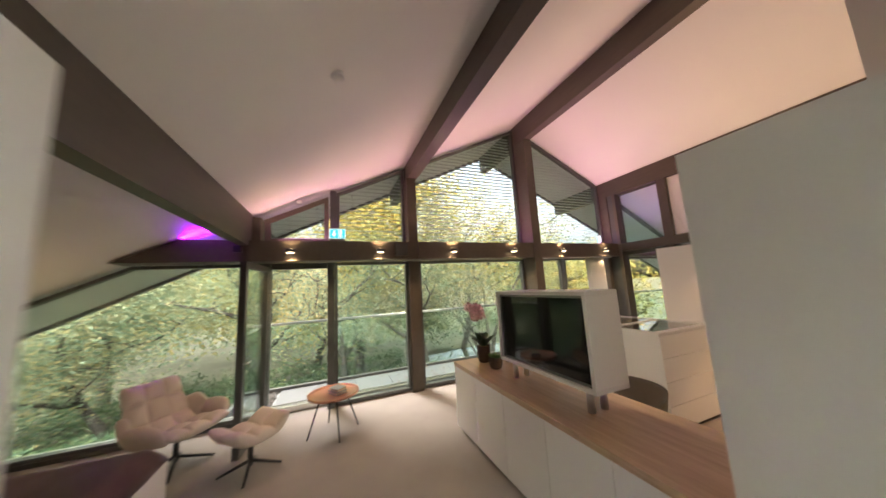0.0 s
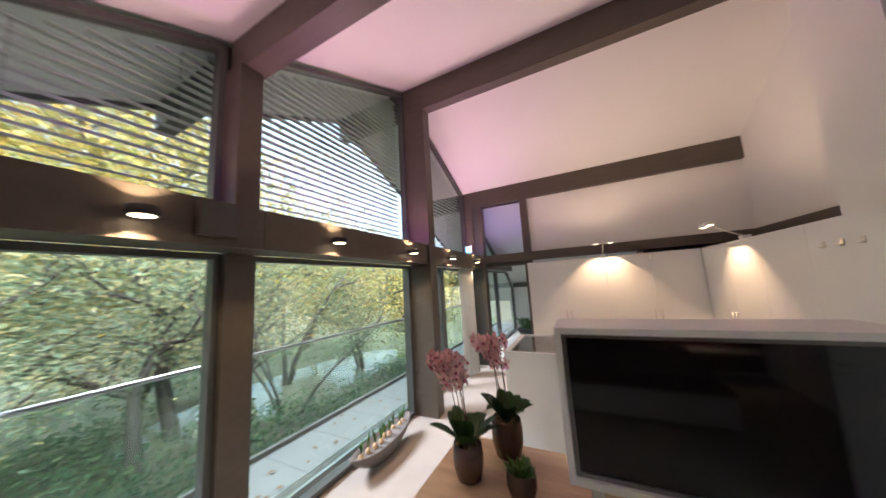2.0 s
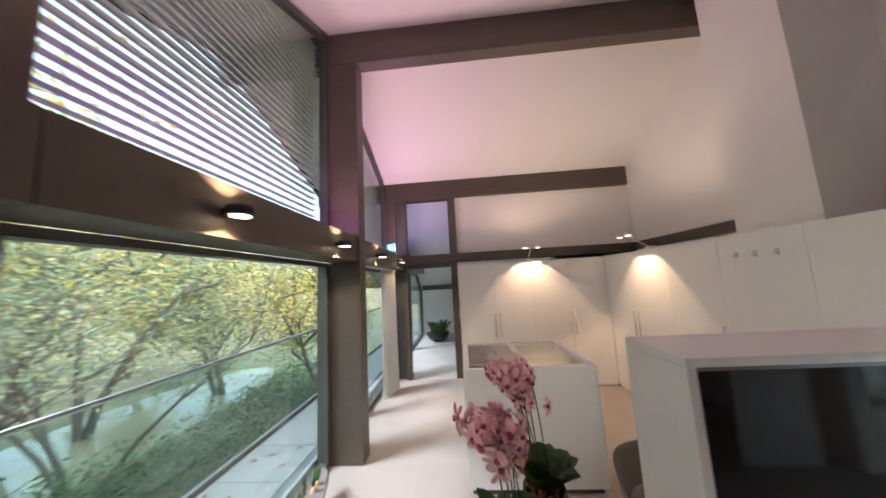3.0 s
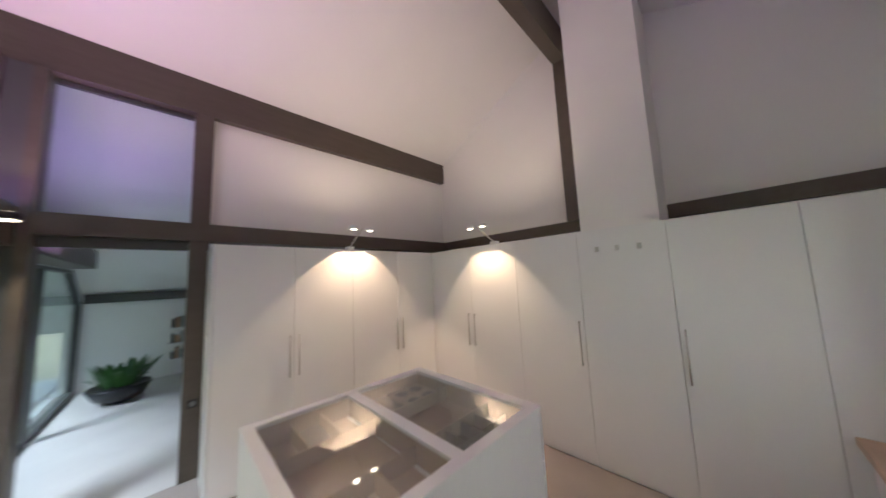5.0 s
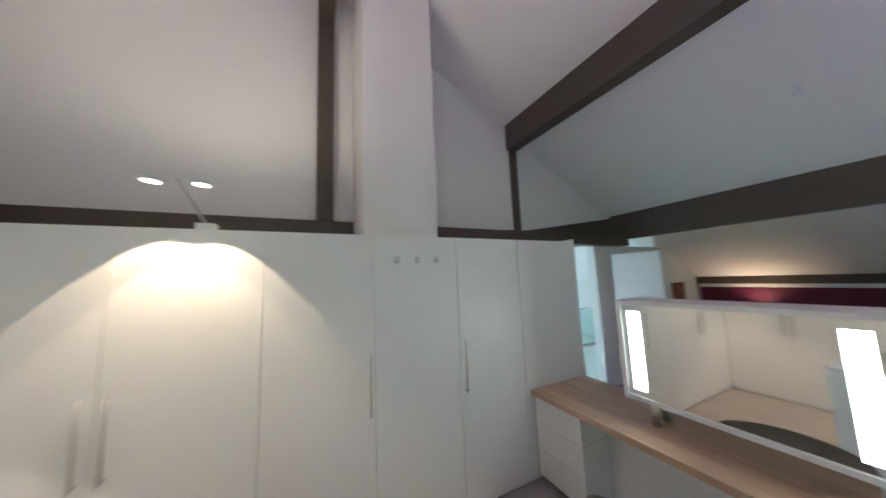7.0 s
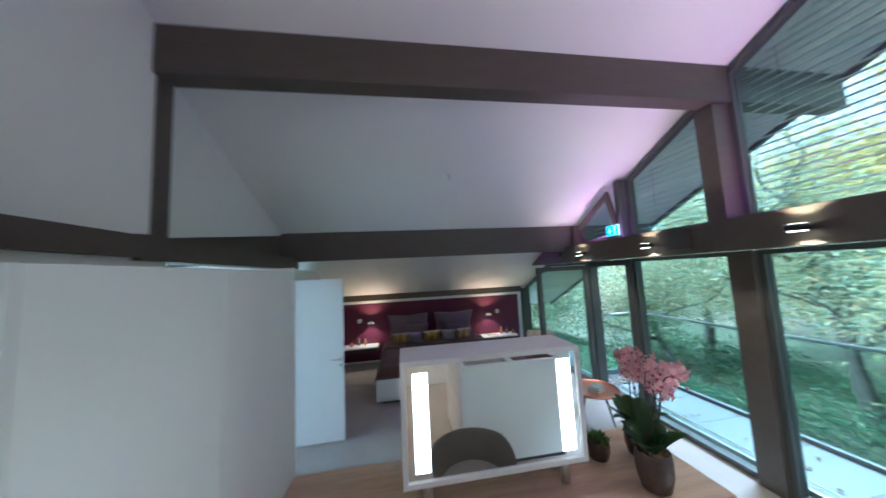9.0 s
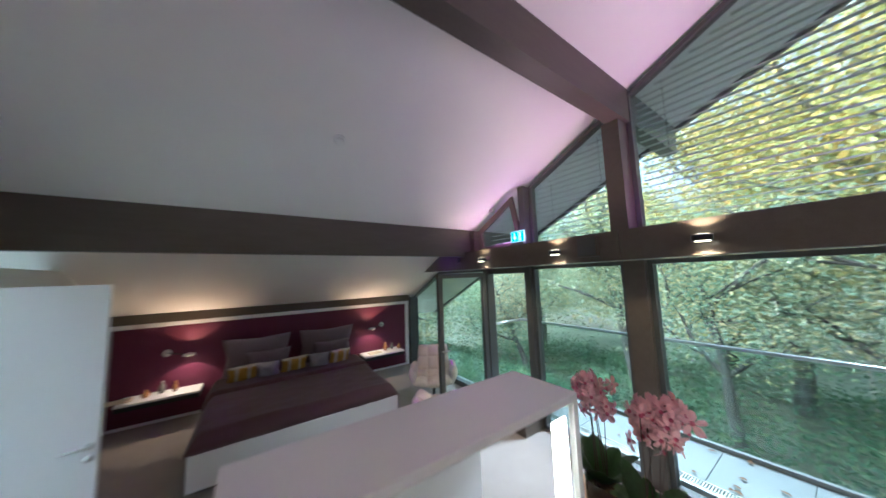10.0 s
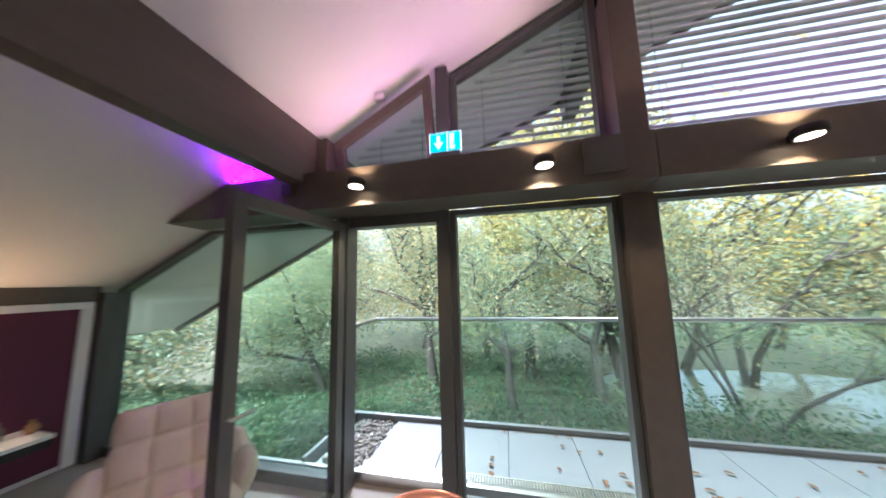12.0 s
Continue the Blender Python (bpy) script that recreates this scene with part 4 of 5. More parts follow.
def orchid(x, y, z, r, h, seed, lean, label):
    rnd = random.Random(seed)
    w = thing("orchid", (x, y, z), label, "plant", "orchids")
    part("pot", pot_mesh(r, h), BRONZE, w, "bronze glazed pot", True)
    bm = B()
    for k in range(40):
        a, q = rnd.uniform(0, 6.28), r * 0.8 * math.sqrt(rnd.random())
        bmesh.ops.create_icosphere(bm, subdivisions=1, radius=rnd.uniform(0.008, 0.018), matrix=Matrix.Translation((q * math.cos(a), q * math.sin(a), h * 0.92 + rnd.uniform(0, 0.01))))
    part("bark", bm, MOSS, w, "bark and moss")
    for k in range(13):
        bm = B()
        a = k * 2.4 + rnd.uniform(-0.3, 0.3)
        blade(bm, (0.02 * math.cos(a), 0.02 * math.sin(a), h * 0.9), a, rnd.uniform(0.2, 0.32), rnd.uniform(0.075, 0.105), rnd.uniform(0.7, 1.3), rnd.uniform(0.15, 0.5))
        bmesh.ops.solidify(bm, geom=bm.faces[:], thickness=0.003)
        part("leaf", bm, GREEN, w, "thick dark green leaf", True)
    for k in range(5):
        a = lean + rnd.uniform(-0.9, 0.9)
        side = rnd.uniform(0.05, 0.17)
        pts = []
        for i in range(9):
            t = i / 8
            pts.append(Vector((0.03 * math.cos(k * 1.6) + math.cos(a) * (side * t + 0.13 * max(0, t - 0.6) ** 1.3), 0.03 * math.sin(k * 1.6) + math.sin(a) * (side * t + 0.13 * max(0, t - 0.6) ** 1.3), h * 0.9 + 0.5 * math.sin(t * 1.75) / math.sin(1.57))))
        bm = B()
        for p, q in zip(pts, pts[1:]):
            tube(bm, p, q, 0.0028, 0.0026, 6)
        st = part("stem", bm, STEM, w, "thin dark stem")
        for i in range(11):
            bm = B()
            t = 0.48 + 0.52 * i / 10
            f = t * 8
            p = pts[int(min(7, f))].lerp(pts[min(8, int(min(7, f)) + 1)], f - int(min(7, f)))
            out = Vector((rnd.uniform(-1, 1), rnd.uniform(-1, 1), rnd.uniform(-0.4, 0.25))).normalized()
            flower(bm, bm, p + out * 0.05, out, rnd.uniform(0.042, 0.056))
            ob = part("blossom", bm, PETAL, st, "pink orchid blossom")
            ob.data.materials.append(PETALDARK)
            for f in ob.data.polygons[30:]:
                f.material_index = 1
        for i in range(3):
            bm = B()
            bmesh.ops.create_icosphere(bm, subdivisions=1, radius=0.009, matrix=Matrix.Translation(pts[-1] + Vector((rnd.uniform(-0.03, 0.03), rnd.uniform(-0.03, 0.03), rnd.uniform(-0.05, 0)))))
            part("bud", bm, PETALDARK, st, "closed pink bud", True)
    return w


orchid(-2.22, -1.53, 0.812, 0.088, 0.2, 3, 2.4, "pink orchid in a bronze glazed pot on the oak top")
orchid(-1.93, -1.69, 0.812, 0.1, 0.23, 8, 1.2, "tall pink orchid in a large bronze pot on the oak top")

w = thing("succulent", (-2.245, -1.835, 0.812), "small green succulent in a bronze pot on the oak top", "plant")
part("pot", pot_mesh(0.078, 0.13), BRONZE, w, "bronze glazed pot", True)
rnd = random.Random(5)
bm = B()
for k in range(90):
    a, q = rnd.uniform(0, 6.28), 0.06 * math.sqrt(rnd.random())
    blade(bm, (q * math.cos(a), q * math.sin(a), 0.115), a, rnd.uniform(0.035, 0.065), 0.013, rnd.uniform(0.5, 1.4), 0.1, 4)
part("leaves", bm, BRIGHTGREEN, w, "tuft of small green leaves")

# boat-shaped bowl with sprouting bulbs on the floor
w = thing("planter_bowl", (-1.07, 0.03, 0.0), "boat-shaped grey bowl with sprouting bulbs on the floor", "planter", "", "", 3)
bm = B()
rings = []
for r, z in ((0.3, 0.0), (0.55, 0.02), (0.85, 0.11), (1.0, 0.2), (0.95, 0.205), (0.88, 0.17)):
    ring = []
    for k in range(48):
        a = 2 * math.pi * k / 48
        c, s = math.cos(a), math.sin(a)
        ring.append(bm.verts.new((0.57 * r * math.copysign(abs(c) ** 0.9, c), 0.15 * r * math.copysign(abs(s) ** 1.25, s), z + 0.05 * abs(c) ** 3 * r)))
    rings.append(ring)
for p, q in zip(rings, rings[1:]):
    for k in range(48):
        bm.faces.new((p[k], p[(k + 1) % 48], q[(k + 1) % 48], q[k]))
bm.faces.new(rings[0][::-1])
bm.faces.new(rings[-1])
part("bowl", bm, CONCRETE, w, "", True)
rnd = random.Random(11)
for k in range(9):
    x = -0.4 + 0.1 * k + rnd.uniform(-0.02, 0.02)
    y = rnd.uniform(-0.04, 0.04) * (1 - abs(x) * 1.5)
    b = part("bulb", lathe(B(), [(0.0, 0.0), (0.026, 0.01), (0.032, 0.03), (0.02, 0.055), (0.008, 0.07), (0.0, 0.072)], 14, Matrix.Translation((x, y, 0.17))), BULB, w, "pale brown bulb", True)
    bm = B()
    for i in range(9):
        a = rnd.uniform(0, 6.28)
        blade(bm, (x, y, 0.22), a, rnd.uniform(0.1, 0.19), 0.014, rnd.uniform(1.2, 1.5), 0.03, 5)
    part("shoots", bm, BRIGHTGREEN, b, "green bulb shoots")


# ---- sleeping area ----
def soft_pad(w, h, d, nu=18, nv=18, power=0.55, seed=0):
    """A pillow lying in the x-z plane: thick in the middle, pinched at edges and corners."""
    rnd = random.Random(seed)
    bm = B()
    sides = []
    for s in (-1, 1):
        g = []
        for j in range(nv + 1):
            row = []
            for i in range(nu + 1):
                u, v = 2 * i / nu - 1, 2 * j / nv - 1
                t = max(0.0, (1 - u * u) * (1 - v * v)) ** power
                pull = 1 - 0.13 * (1 - abs(u * v)) * max(abs(u), abs(v)) ** 4
                wr = 0.012 * math.sin(5 * u + seed) * math.cos(4 * v + 2 * seed)
                row.append(bm.verts.new((u * w / 2 * pull, s * (d / 2 * t) + wr * t, h / 2 + v * h / 2 * pull)))
            g.append(row)
        sides.append(g)
        for j in range(nv):
            for i in range(nu):
                bm.faces.new((g[j][i], g[j][i + 1], g[j + 1][i + 1], g[j + 1][i]))
    bmesh.ops.remove_doubles(bm, verts=bm.verts[:], dist=0.0005)
    bmesh.ops.recalc_face_normals(bm, faces=bm.faces[:])
    return bm


BX0, BX1, BY0, BY1 = -7.68, -5.3, -3.7, -1.36
w = thing("headboard", (LEFT, 0, 0), "plum upholstered wall headboard in a white frame", "headboard")
part("panel", box(B(), 0.003, 0.05, -4.95, -0.03, 0.06, 1.5, 0.006), PLUMWALL, w)
for a, b, c, d in ((-4.95, 0.065, 1.503, 1.568), (-0.026, 0.065, 0.02, 1.5)):
    part("frame_rail", box(B(), 0.004, 0.06, a, b, c, d, 0.003), PANEL, w, "white frame")
w = thing("bed", ((BX0 + BX1) / 2, (BY0 + BY1) / 2, 0), "double bed with plum bedding on a white base", "bed")
hx, hy = (BX1 - BX0) / 2, (BY1 - BY0) / 2
part("base", box(B(), -hx, hx, -hy, hy, 0.06, 0.42, 0.006), PANEL, w, "white bed base")
part("plinth", box(B(), -hx + 0.08, hx - 0.08, -hy + 0.08, hy - 0.08, 0.0, 0.06), FRAME, w)
part("mattress", box(B(), -hx + 0.02, hx - 0.05, -hy + 0.06, hy - 0.06, 0.42, 0.52, 0.03), MAUVE, w, "", True)


def blanket(x0, x1, y0, y1, z, drop, seed, nx=44, ny=48):
    bm = B()
    g = []
    for i in range(nx + 1):
        row = []
        for j in range(ny + 1):
            u, v = i / nx, j / ny
            x, y = x0 + (x1 - x0) * u, y0 + (y1 - y0) * v
            e = min((x1 - x) / 0.12, (y - y0) / 0.12, (y1 - y) / 0.12)
            zz = z - drop * max(0.0, 1 - e) ** 1.6
            zz += 0.014 * noise.noise((x * 2.3, y * 2.3, seed)) + 0.006 * noise.noise((x * 8, y * 8, seed))
            row.append(bm.verts.new((x, y, zz)))
        g.append(row)
    for i in range(nx):
        for j in range(ny):
            bm.faces.new((g[i][j], g[i + 1][j], g[i + 1][j + 1], g[i][j + 1]))
    bmesh.ops.solidify(bm, geom=bm.faces[:], thickness=0.03)
    return bm


part("duvet", blanket(-hx + 0.55, hx + 0.0, -hy - 0.03, hy + 0.03, 0.585, 0.17, 1), PLUM, w, "dark plum duvet", True)
part("folded_duvet", blanket(-hx + 0.48, -hx + 1.18, -hy - 0.045, hy + 0.045, 0.63, 0.2, 4, 22), PLUM, w, "folded edge of the plum duvet", True)
lean = Matrix.Rotation(radians(-18), 4, 'Y')
for n, (y, x, wd, ht, dp, material, label, z) in enumerate((
        (-3.1, -7.34, 0.98, 0.7, 0.24, MAUVE, "large mauve pillow against the headboard", 0.58), (-1.98, -7.34, 0.98, 0.7, 0.24, MAUVE, "large mauve pillow against the headboard", 0.58),
        (-2.95, -7.12, 0.66, 0.46, 0.17, MAUVE, "mauve pillow leaning on a larger one", 0.59), (-1.93, -7.12, 0.66, 0.46, 0.17, MAUVE, "mauve pillow leaning on a larger one", 0.59))):
    p = thing("pillow", (x, y, z), label, "pillow", "pillows on the bed", "", 90)
    pm = soft_pad(wd, ht, dp, seed=n)
    bmesh.ops.transform(pm, matrix=Matrix.Rotation(radians(16), 4, 'X'), verts=pm.verts[:])
    part("cover", pm, material, p, "", True)
for n, (y, wd, kind) in enumerate(((-3.3, 0.42, 1), (-2.95, 0.34, 0), (-2.58, 0.42, 1), (-2.17, 0.34, 0), (-1.82, 0.38, 1))):
    p = thing("cushion", (-6.96 + 0.03 * (n % 2), y, 0.6), "ochre striped cushion on the bed" if kind else "silver-grey cushion on the bed", "cushion", "cushions on the bed", "", 90 + (-1) ** n * 9)
    pm = soft_pad(wd, 0.29, 0.15, seed=10 + n)
    bmesh.ops.transform(pm, matrix=Matrix.Rotation(radians(22), 4, 'X'), verts=pm.verts[:])
    ob = part("cover", pm, PALEGOLD if kind else SILVER, p, "", True)
    if kind:
        ob.data.materials.append(GOLD)
        for f in ob.data.polygons:
            if int((f.center.x + 1) / 0.055) % 3 != 1 and f.center.z < 0.23:
                f.material_index = 1


def bedside(y, label):
    w = thing("bedside_shelf", (LEFT + 0.05, y, 0.41), label, "shelf", "bedside shelves")
    part("top", box(B(), 0.002, 0.4, -0.46, 0.46, 0.05, 0.08, 0.003), PANEL, w)
    # solid black block: paints the shade of the open gap below the shelf
    part("drawer", box(B(), 0.004, 0.38, -0.46, 0.46, -0.02, 0.046, 0.002), BLACK, w, "black block imitating the shaded gap under the shelf")
    return w


bedside(-0.72, "white floating bedside shelf next to the window")
bedside(-4.32, "white floating bedside shelf next to the door")


def bed_lamp(y, s):
    w = thing("reading_lamp", (LEFT + 0.052, y, 1.07), "swing-arm reading lamp with a round shade on the headboard", "lamp", "reading lamps")
    part("rose", lathe(B(), [(0.0, 0.0), (0.055, 0.0), (0.055, 0.02), (0.0, 0.02)], 20, Matrix.Rotation(radians(90), 4, 'Y')), STEEL, w, "steel wall rose", True)
    part("arm", tube(B(), (0.02, 0, 0), (0.2, s * 0.28, -0.03), 0.008), BLACK, w, "thin dark arm", True)
    hd = part("shade", lathe(B(), [(0.0, 0.035), (0.04, 0.033), (0.075, 0.012), (0.078, 0.0), (0.07, 0.0)], 22, Matrix.Translation((0.22, s * 0.3, -0.04))), STEEL, w, "round steel shade", True)
    part("lens", lathe(B(), [(0.0, 0.001), (0.068, 0.001), (0.068, 0.004), (0.0, 0.004)], 20, Matrix.Translation((0.22, s * 0.3, -0.045))), LAMPGLOW, hd, "glowing lens")
    spot("reading_light", (LEFT + 0.272, y + s * 0.3, 1.015), (LEFT + 0.2, y + s * 0.3, 0.0), BED_W, 104, (1.0, 0.66, 0.4), 0.015, 0.06)
    spot("reading_uplight", (LEFT + 0.272, y + s * 0.3, 1.075), (LEFT + 0.24, y + s * 0.3, 2.0), BED_W * 1.5, 124, (1.0, 0.56, 0.26), 0.03, 0.6)


bed_lamp(-0.66, -1)
bed_lamp(-4.33, 1)


def trinkets(y0, seed):
    rnd = random.Random(seed)
    for k in range(3):
        b = thing("vase", (LEFT + 0.16 + rnd.uniform(0, 0.1), y0 + 0.16 * k, 0.4905), "small amber glass vase on the bedside shelf", "vase", "bedside vases")
        r, h = rnd.uniform(0.03, 0.05), rnd.uniform(0.1, 0.2)
        part("vessel", lathe(B(), [(r * 0.6, 0), (r, h * 0.3), (r * 0.8, h * 0.6), (r * 0.35, h * 0.8), (r * 0.4, h), (0.0, h * 0.98)], 18), REDSTUFF if k != 1 else CONCRETE, b, "", True)
    b = thing("magazine", (LEFT + 0.26, y0 - 0.28, 0.4905), "open pale magazine on the bedside shelf", "book", "magazines", "", 8)
    part("pages", box(B(), -0.1, 0.1, -0.14, 0.14, 0.0, 0.012, 0.003), PAGES, b)


trinkets(-0.62, 1)
trinkets(-4.5, 2)


# ---- quilted lounge chair and footstool ----
def quilted(profile, half, wings, cols, rows, puff=0.03, thick=0.045, nu=36, nv=60, side=0):
    """A padded shell: a side profile of (y, z) points swept across, with stitched, swelling cells; side makes one armrest."""
    pts = [Vector((0, y, z)) for y, z in profile]
    lens = [0.0]
    for a, b in zip(pts, pts[1:]):
        lens.append(lens[-1] + (b - a).length)

    def along(v):
        d = v * lens[-1]
        for i in range(len(pts) - 1):
            if d <= lens[i + 1] + 1e-9:
                f = (d - lens[i]) / (lens[i + 1] - lens[i])
                return pts[i].lerp(pts[i + 1], f), (pts[i + 1] - pts[i]).normalized()
        return pts[-1], (pts[-1] - pts[-2]).normalized()

    bm = B()
    top, low = [], []
    for j in range(nv + 1):
        v = j / nv
        acc, dirn = Vector(), Vector()
        for k in range(-4, 5):
            p, q = along(min(1, max(0, v + k * 0.02)))
            acc += p / 9
            dirn += q / 9
        nrm = Vector((0, -dirn.z, dirn.y)).normalized()
        rowcell = abs(math.sin(math.pi * rows * v))
        h = half(v) * (0.94 + 0.06 * rowcell ** 0.5)
        rt, rl = [], []
        for i in range(nu + 1):
            u = 2 * i / nu - 1
            colcell = abs(math.sin(math.pi * cols * (u + 1) / 2))
            rim = math.sqrt(max(0.0, 1 - abs(u) ** 8)) * math.sqrt(max(0.0, 1 - abs(2 * v - 1) ** 14))
            cell = (rowcell ** 0.4) * (colcell ** 0.4)
            if side:
                f = (u + 1) / 2
                round_end = 1 - 0.45 * abs(2 * v - 1) ** 4
                c = acc + Vector((side * (half(v) + 0.13 * f * round_end), 0, 0)) + nrm * (wings(v) * f ** 1.5 * round_end)
                n2 = (nrm - Vector((side * 0.9 * f, 0, 0))).normalized()
            else:
                lift = wings(v) * max(0.0, (abs(u) - 0.3) / 0.7) ** 1.6
                c = acc + Vector((u * h, 0, 0)) + nrm * lift
                n2 = (nrm - Vector((u * wings(v) * 3.0, 0, 0))).normalized()
            rt.append(bm.verts.new(c + n2 * (thick * 0.4 + puff * cell) * rim))
            rl.append(bm.verts.new(c - n2 * (thick * 0.6 + puff * 0.25 * cell) * rim))
        top.append(rt)
        low.append(rl)
    for g, flip in ((top, False), (low, True)):
        for j in range(nv):
            for i in range(nu):
                f = (g[j][i], g[j][i + 1], g[j + 1][i + 1], g[j + 1][i])
                bm.faces.new(f[::-1] if flip else f)
    bmesh.ops.remove_doubles(bm, verts=bm.verts[:], dist=0.0004)
    bmesh.ops.recalc_face_normals(bm, faces=bm.faces[:])
    return bm


def star_base(w, r, top):
    part("column", tube(B(), (0, 0, 0.06), (0, 0, top), 0.025), BLACK, w, "black metal column", True)
    for k in range(4):
        a = radians(45 + 90 * k)
        part("foot", tube(B(), (0, 0, 0.11), (r * math.cos(a), r * math.sin(a), 0.012), 0.018, 0.011), BLACK, w, "black metal foot", True)


chair = thing("lounge_chair", (-5.56, -0.56, 0), "cream quilted leather lounge chair on a black swivel base", "chair", "", "", 58)
seat_line = [(-0.36, 0.38), (-0.3, 0.41), (-0.1, 0.38), (0.08, 0.34), (0.18, 0.35), (0.26, 0.44), (0.33, 0.62), (0.4, 0.82), (0.43, 0.9)]
part("shell", quilted(seat_line, lambda v: 0.31 - 0.04 * max(0, v - 0.6) / 0.4, lambda v: 0.05 * (1 - v), 3, 5, 0.05, 0.06, 48, 80), CREAM, chair, "cream quilted leather seat and back", True)
for s in (-1, 1):
    part("armrest", quilted(seat_line[1:7], lambda v: 0.28, lambda v: 0.2, 1, 2, 0.055, 0.06, 20, 40, s), CREAM, chair, "quilted armrest curling up from the seat", True)
star_base(chair, 0.33, 0.34)
stool = thing("footstool", (-4.77, -1.03, 0), "cream quilted leather footstool on a black swivel base", "stool", "", "", 47)
part("shell", quilted([(-0.25, 0.375), (-0.1, 0.355), (0.1, 0.355), (0.25, 0.375)], lambda v: 0.31 - 0.03 * abs(2 * v - 1) ** 3, lambda v: 0.12, 3, 2, 0.06, 0.06, 48, 40), CREAM, stool, "cream quilted leather pad", True)
star_base(stool, 0.28, 0.34)

# ---- copper tray table with books ----
w = thing("tray_table", (-3.97, -0.6, 0), "round copper tray table on dark splayed legs", "table")
part("tray", lathe(B(), [(0.0, 0.455), (0.29, 0.455), (0.312, 0.463), (0.316, 0.492), (0.308, 0.494), (0.3, 0.472), (0.285, 0.466), (0.0, 0.466)], 48), COPPER, w, "copper-coloured tray with a raised rim", True)
for k in range(4):
    a = radians(12 + 90 * k)
    part("leg", tube(B(), (0.16 * math.cos(a), 0.16 * math.sin(a), 0.45), (0.31 * math.cos(a), 0.31 * math.sin(a), 0.0), 0.012, 0.009), BLACK, w, "dark metal leg", True)
for k in range(2):
    a = radians(12 + 90 * k)
    part("cross_bar", tube(B(), (0.17 * math.cos(a), 0.17 * math.sin(a), 0.44), (-0.17 * math.cos(a), -0.17 * math.sin(a), 0.44), 0.01), BLACK, w, "dark metal bar", True)
for k, (s, t) in enumerate(((1.0, 28), (0.88, 36))):
    b = thing("book", (-3.92, -0.6, 0.4665 + 0.037 * k), "closed book with a grey cover on the tray table", "book", "books on the tray", "", t)
    part("pages", box(B(), -0.07 * s, 0.073 * s, -0.095 * s, 0.095 * s, 0.004, 0.031), PAGES, b, "cream pages")
    part("cover", box(B(), -0.08 * s, 0.08 * s, -0.102 * s, 0.102 * s, 0.0315, 0.0362, 0.001), PAPER, b, "grey cover")
    part("back_cover", box(B(), -0.08 * s, 0.08 * s, -0.102 * s, 0.102 * s, 0.0, 0.0037, 0.001), PAPER, b, "grey cover")

# ---- curtain by the terrace door ----
bm = B()
g = []
for i in range(61):
    u = i / 60
    ph = u * math.pi * 11
    row = []
    for j in range(16):
        v = j / 15
        row.append(bm.verts.new((1.62 + 0.46 * u * (0.9 + 0.1 * v) + 0.02 * math.sin(ph * 2) * v, 0.08 - 0.14 * u + 0.045 * math.sin(ph) * (0.7 + 0.3 * v), 2.235 - 2.22 * v)))
    g.append(row)
for i in range(60):
    for j in range(15):
        bm.faces.new((g[i][j], g[i + 1][j], g[i + 1][j + 1], g[i][j + 1]))
bmesh.ops.solidify(bm, geom=bm.faces[:], thickness=0.003)
w = thing("curtain", (0, 0, 0), "cream floor-length curtain gathered beside the terrace door", "curtain")
part("cloth", bm, CURTAIN, w, "", True)
part("track", box(B(), 0.1, 2.4, 0.0, 0.04, 2.24, 2.262), PANEL, w, "white curtain track")

# ---- next room: planted bowl and shelves ----
w = thing("plant_bowl", (6.15, -0.45, 0), "dark bowl with a leafy green plant on the stone floor", "plant")
part("bowl", lathe(B(), [(0.16, 0.0), (0.3, 0.09), (0.39, 0.25), (0.37, 0.28), (0.34, 0.25), (0.0, 0.25)], 30), BLACK, w, "dark shallow bowl", True)
rnd = random.Random(21)
bm = B()
for k in range(70):
    a, q = rnd.uniform(0, 6.28), 0.26 * math.sqrt(rnd.random())
    blade(bm, (q * math.cos(a), q * math.sin(a), 0.27), a, rnd.uniform(0.3, 0.6), 0.08, rnd.uniform(1.0, 1.5), rnd.uniform(0.1, 0.5), 5)
part("leaves", bm, GREEN, w, "long green leaves", True)
w = thing("bookshelf", (7.325, -1.7, 0), "white open wall shelf with books and dark boxes", "shelf")
for z in (0.35, 0.68, 1.0):
    part("board", box(B(), -0.26, 0.074, -0.8, 0.7, z, z + 0.03), PANEL, w)
    for k in range(9):
        h = rnd.uniform(0.14, 0.24)
        part("book", box(B(), -0.2, -0.03, 0.6 - k * 0.07, 0.652 - k * 0.07, z + 0.031, z + 0.031 + h), (BLACK, REDSTUFF, PAPER)[k % 3], w, "book")


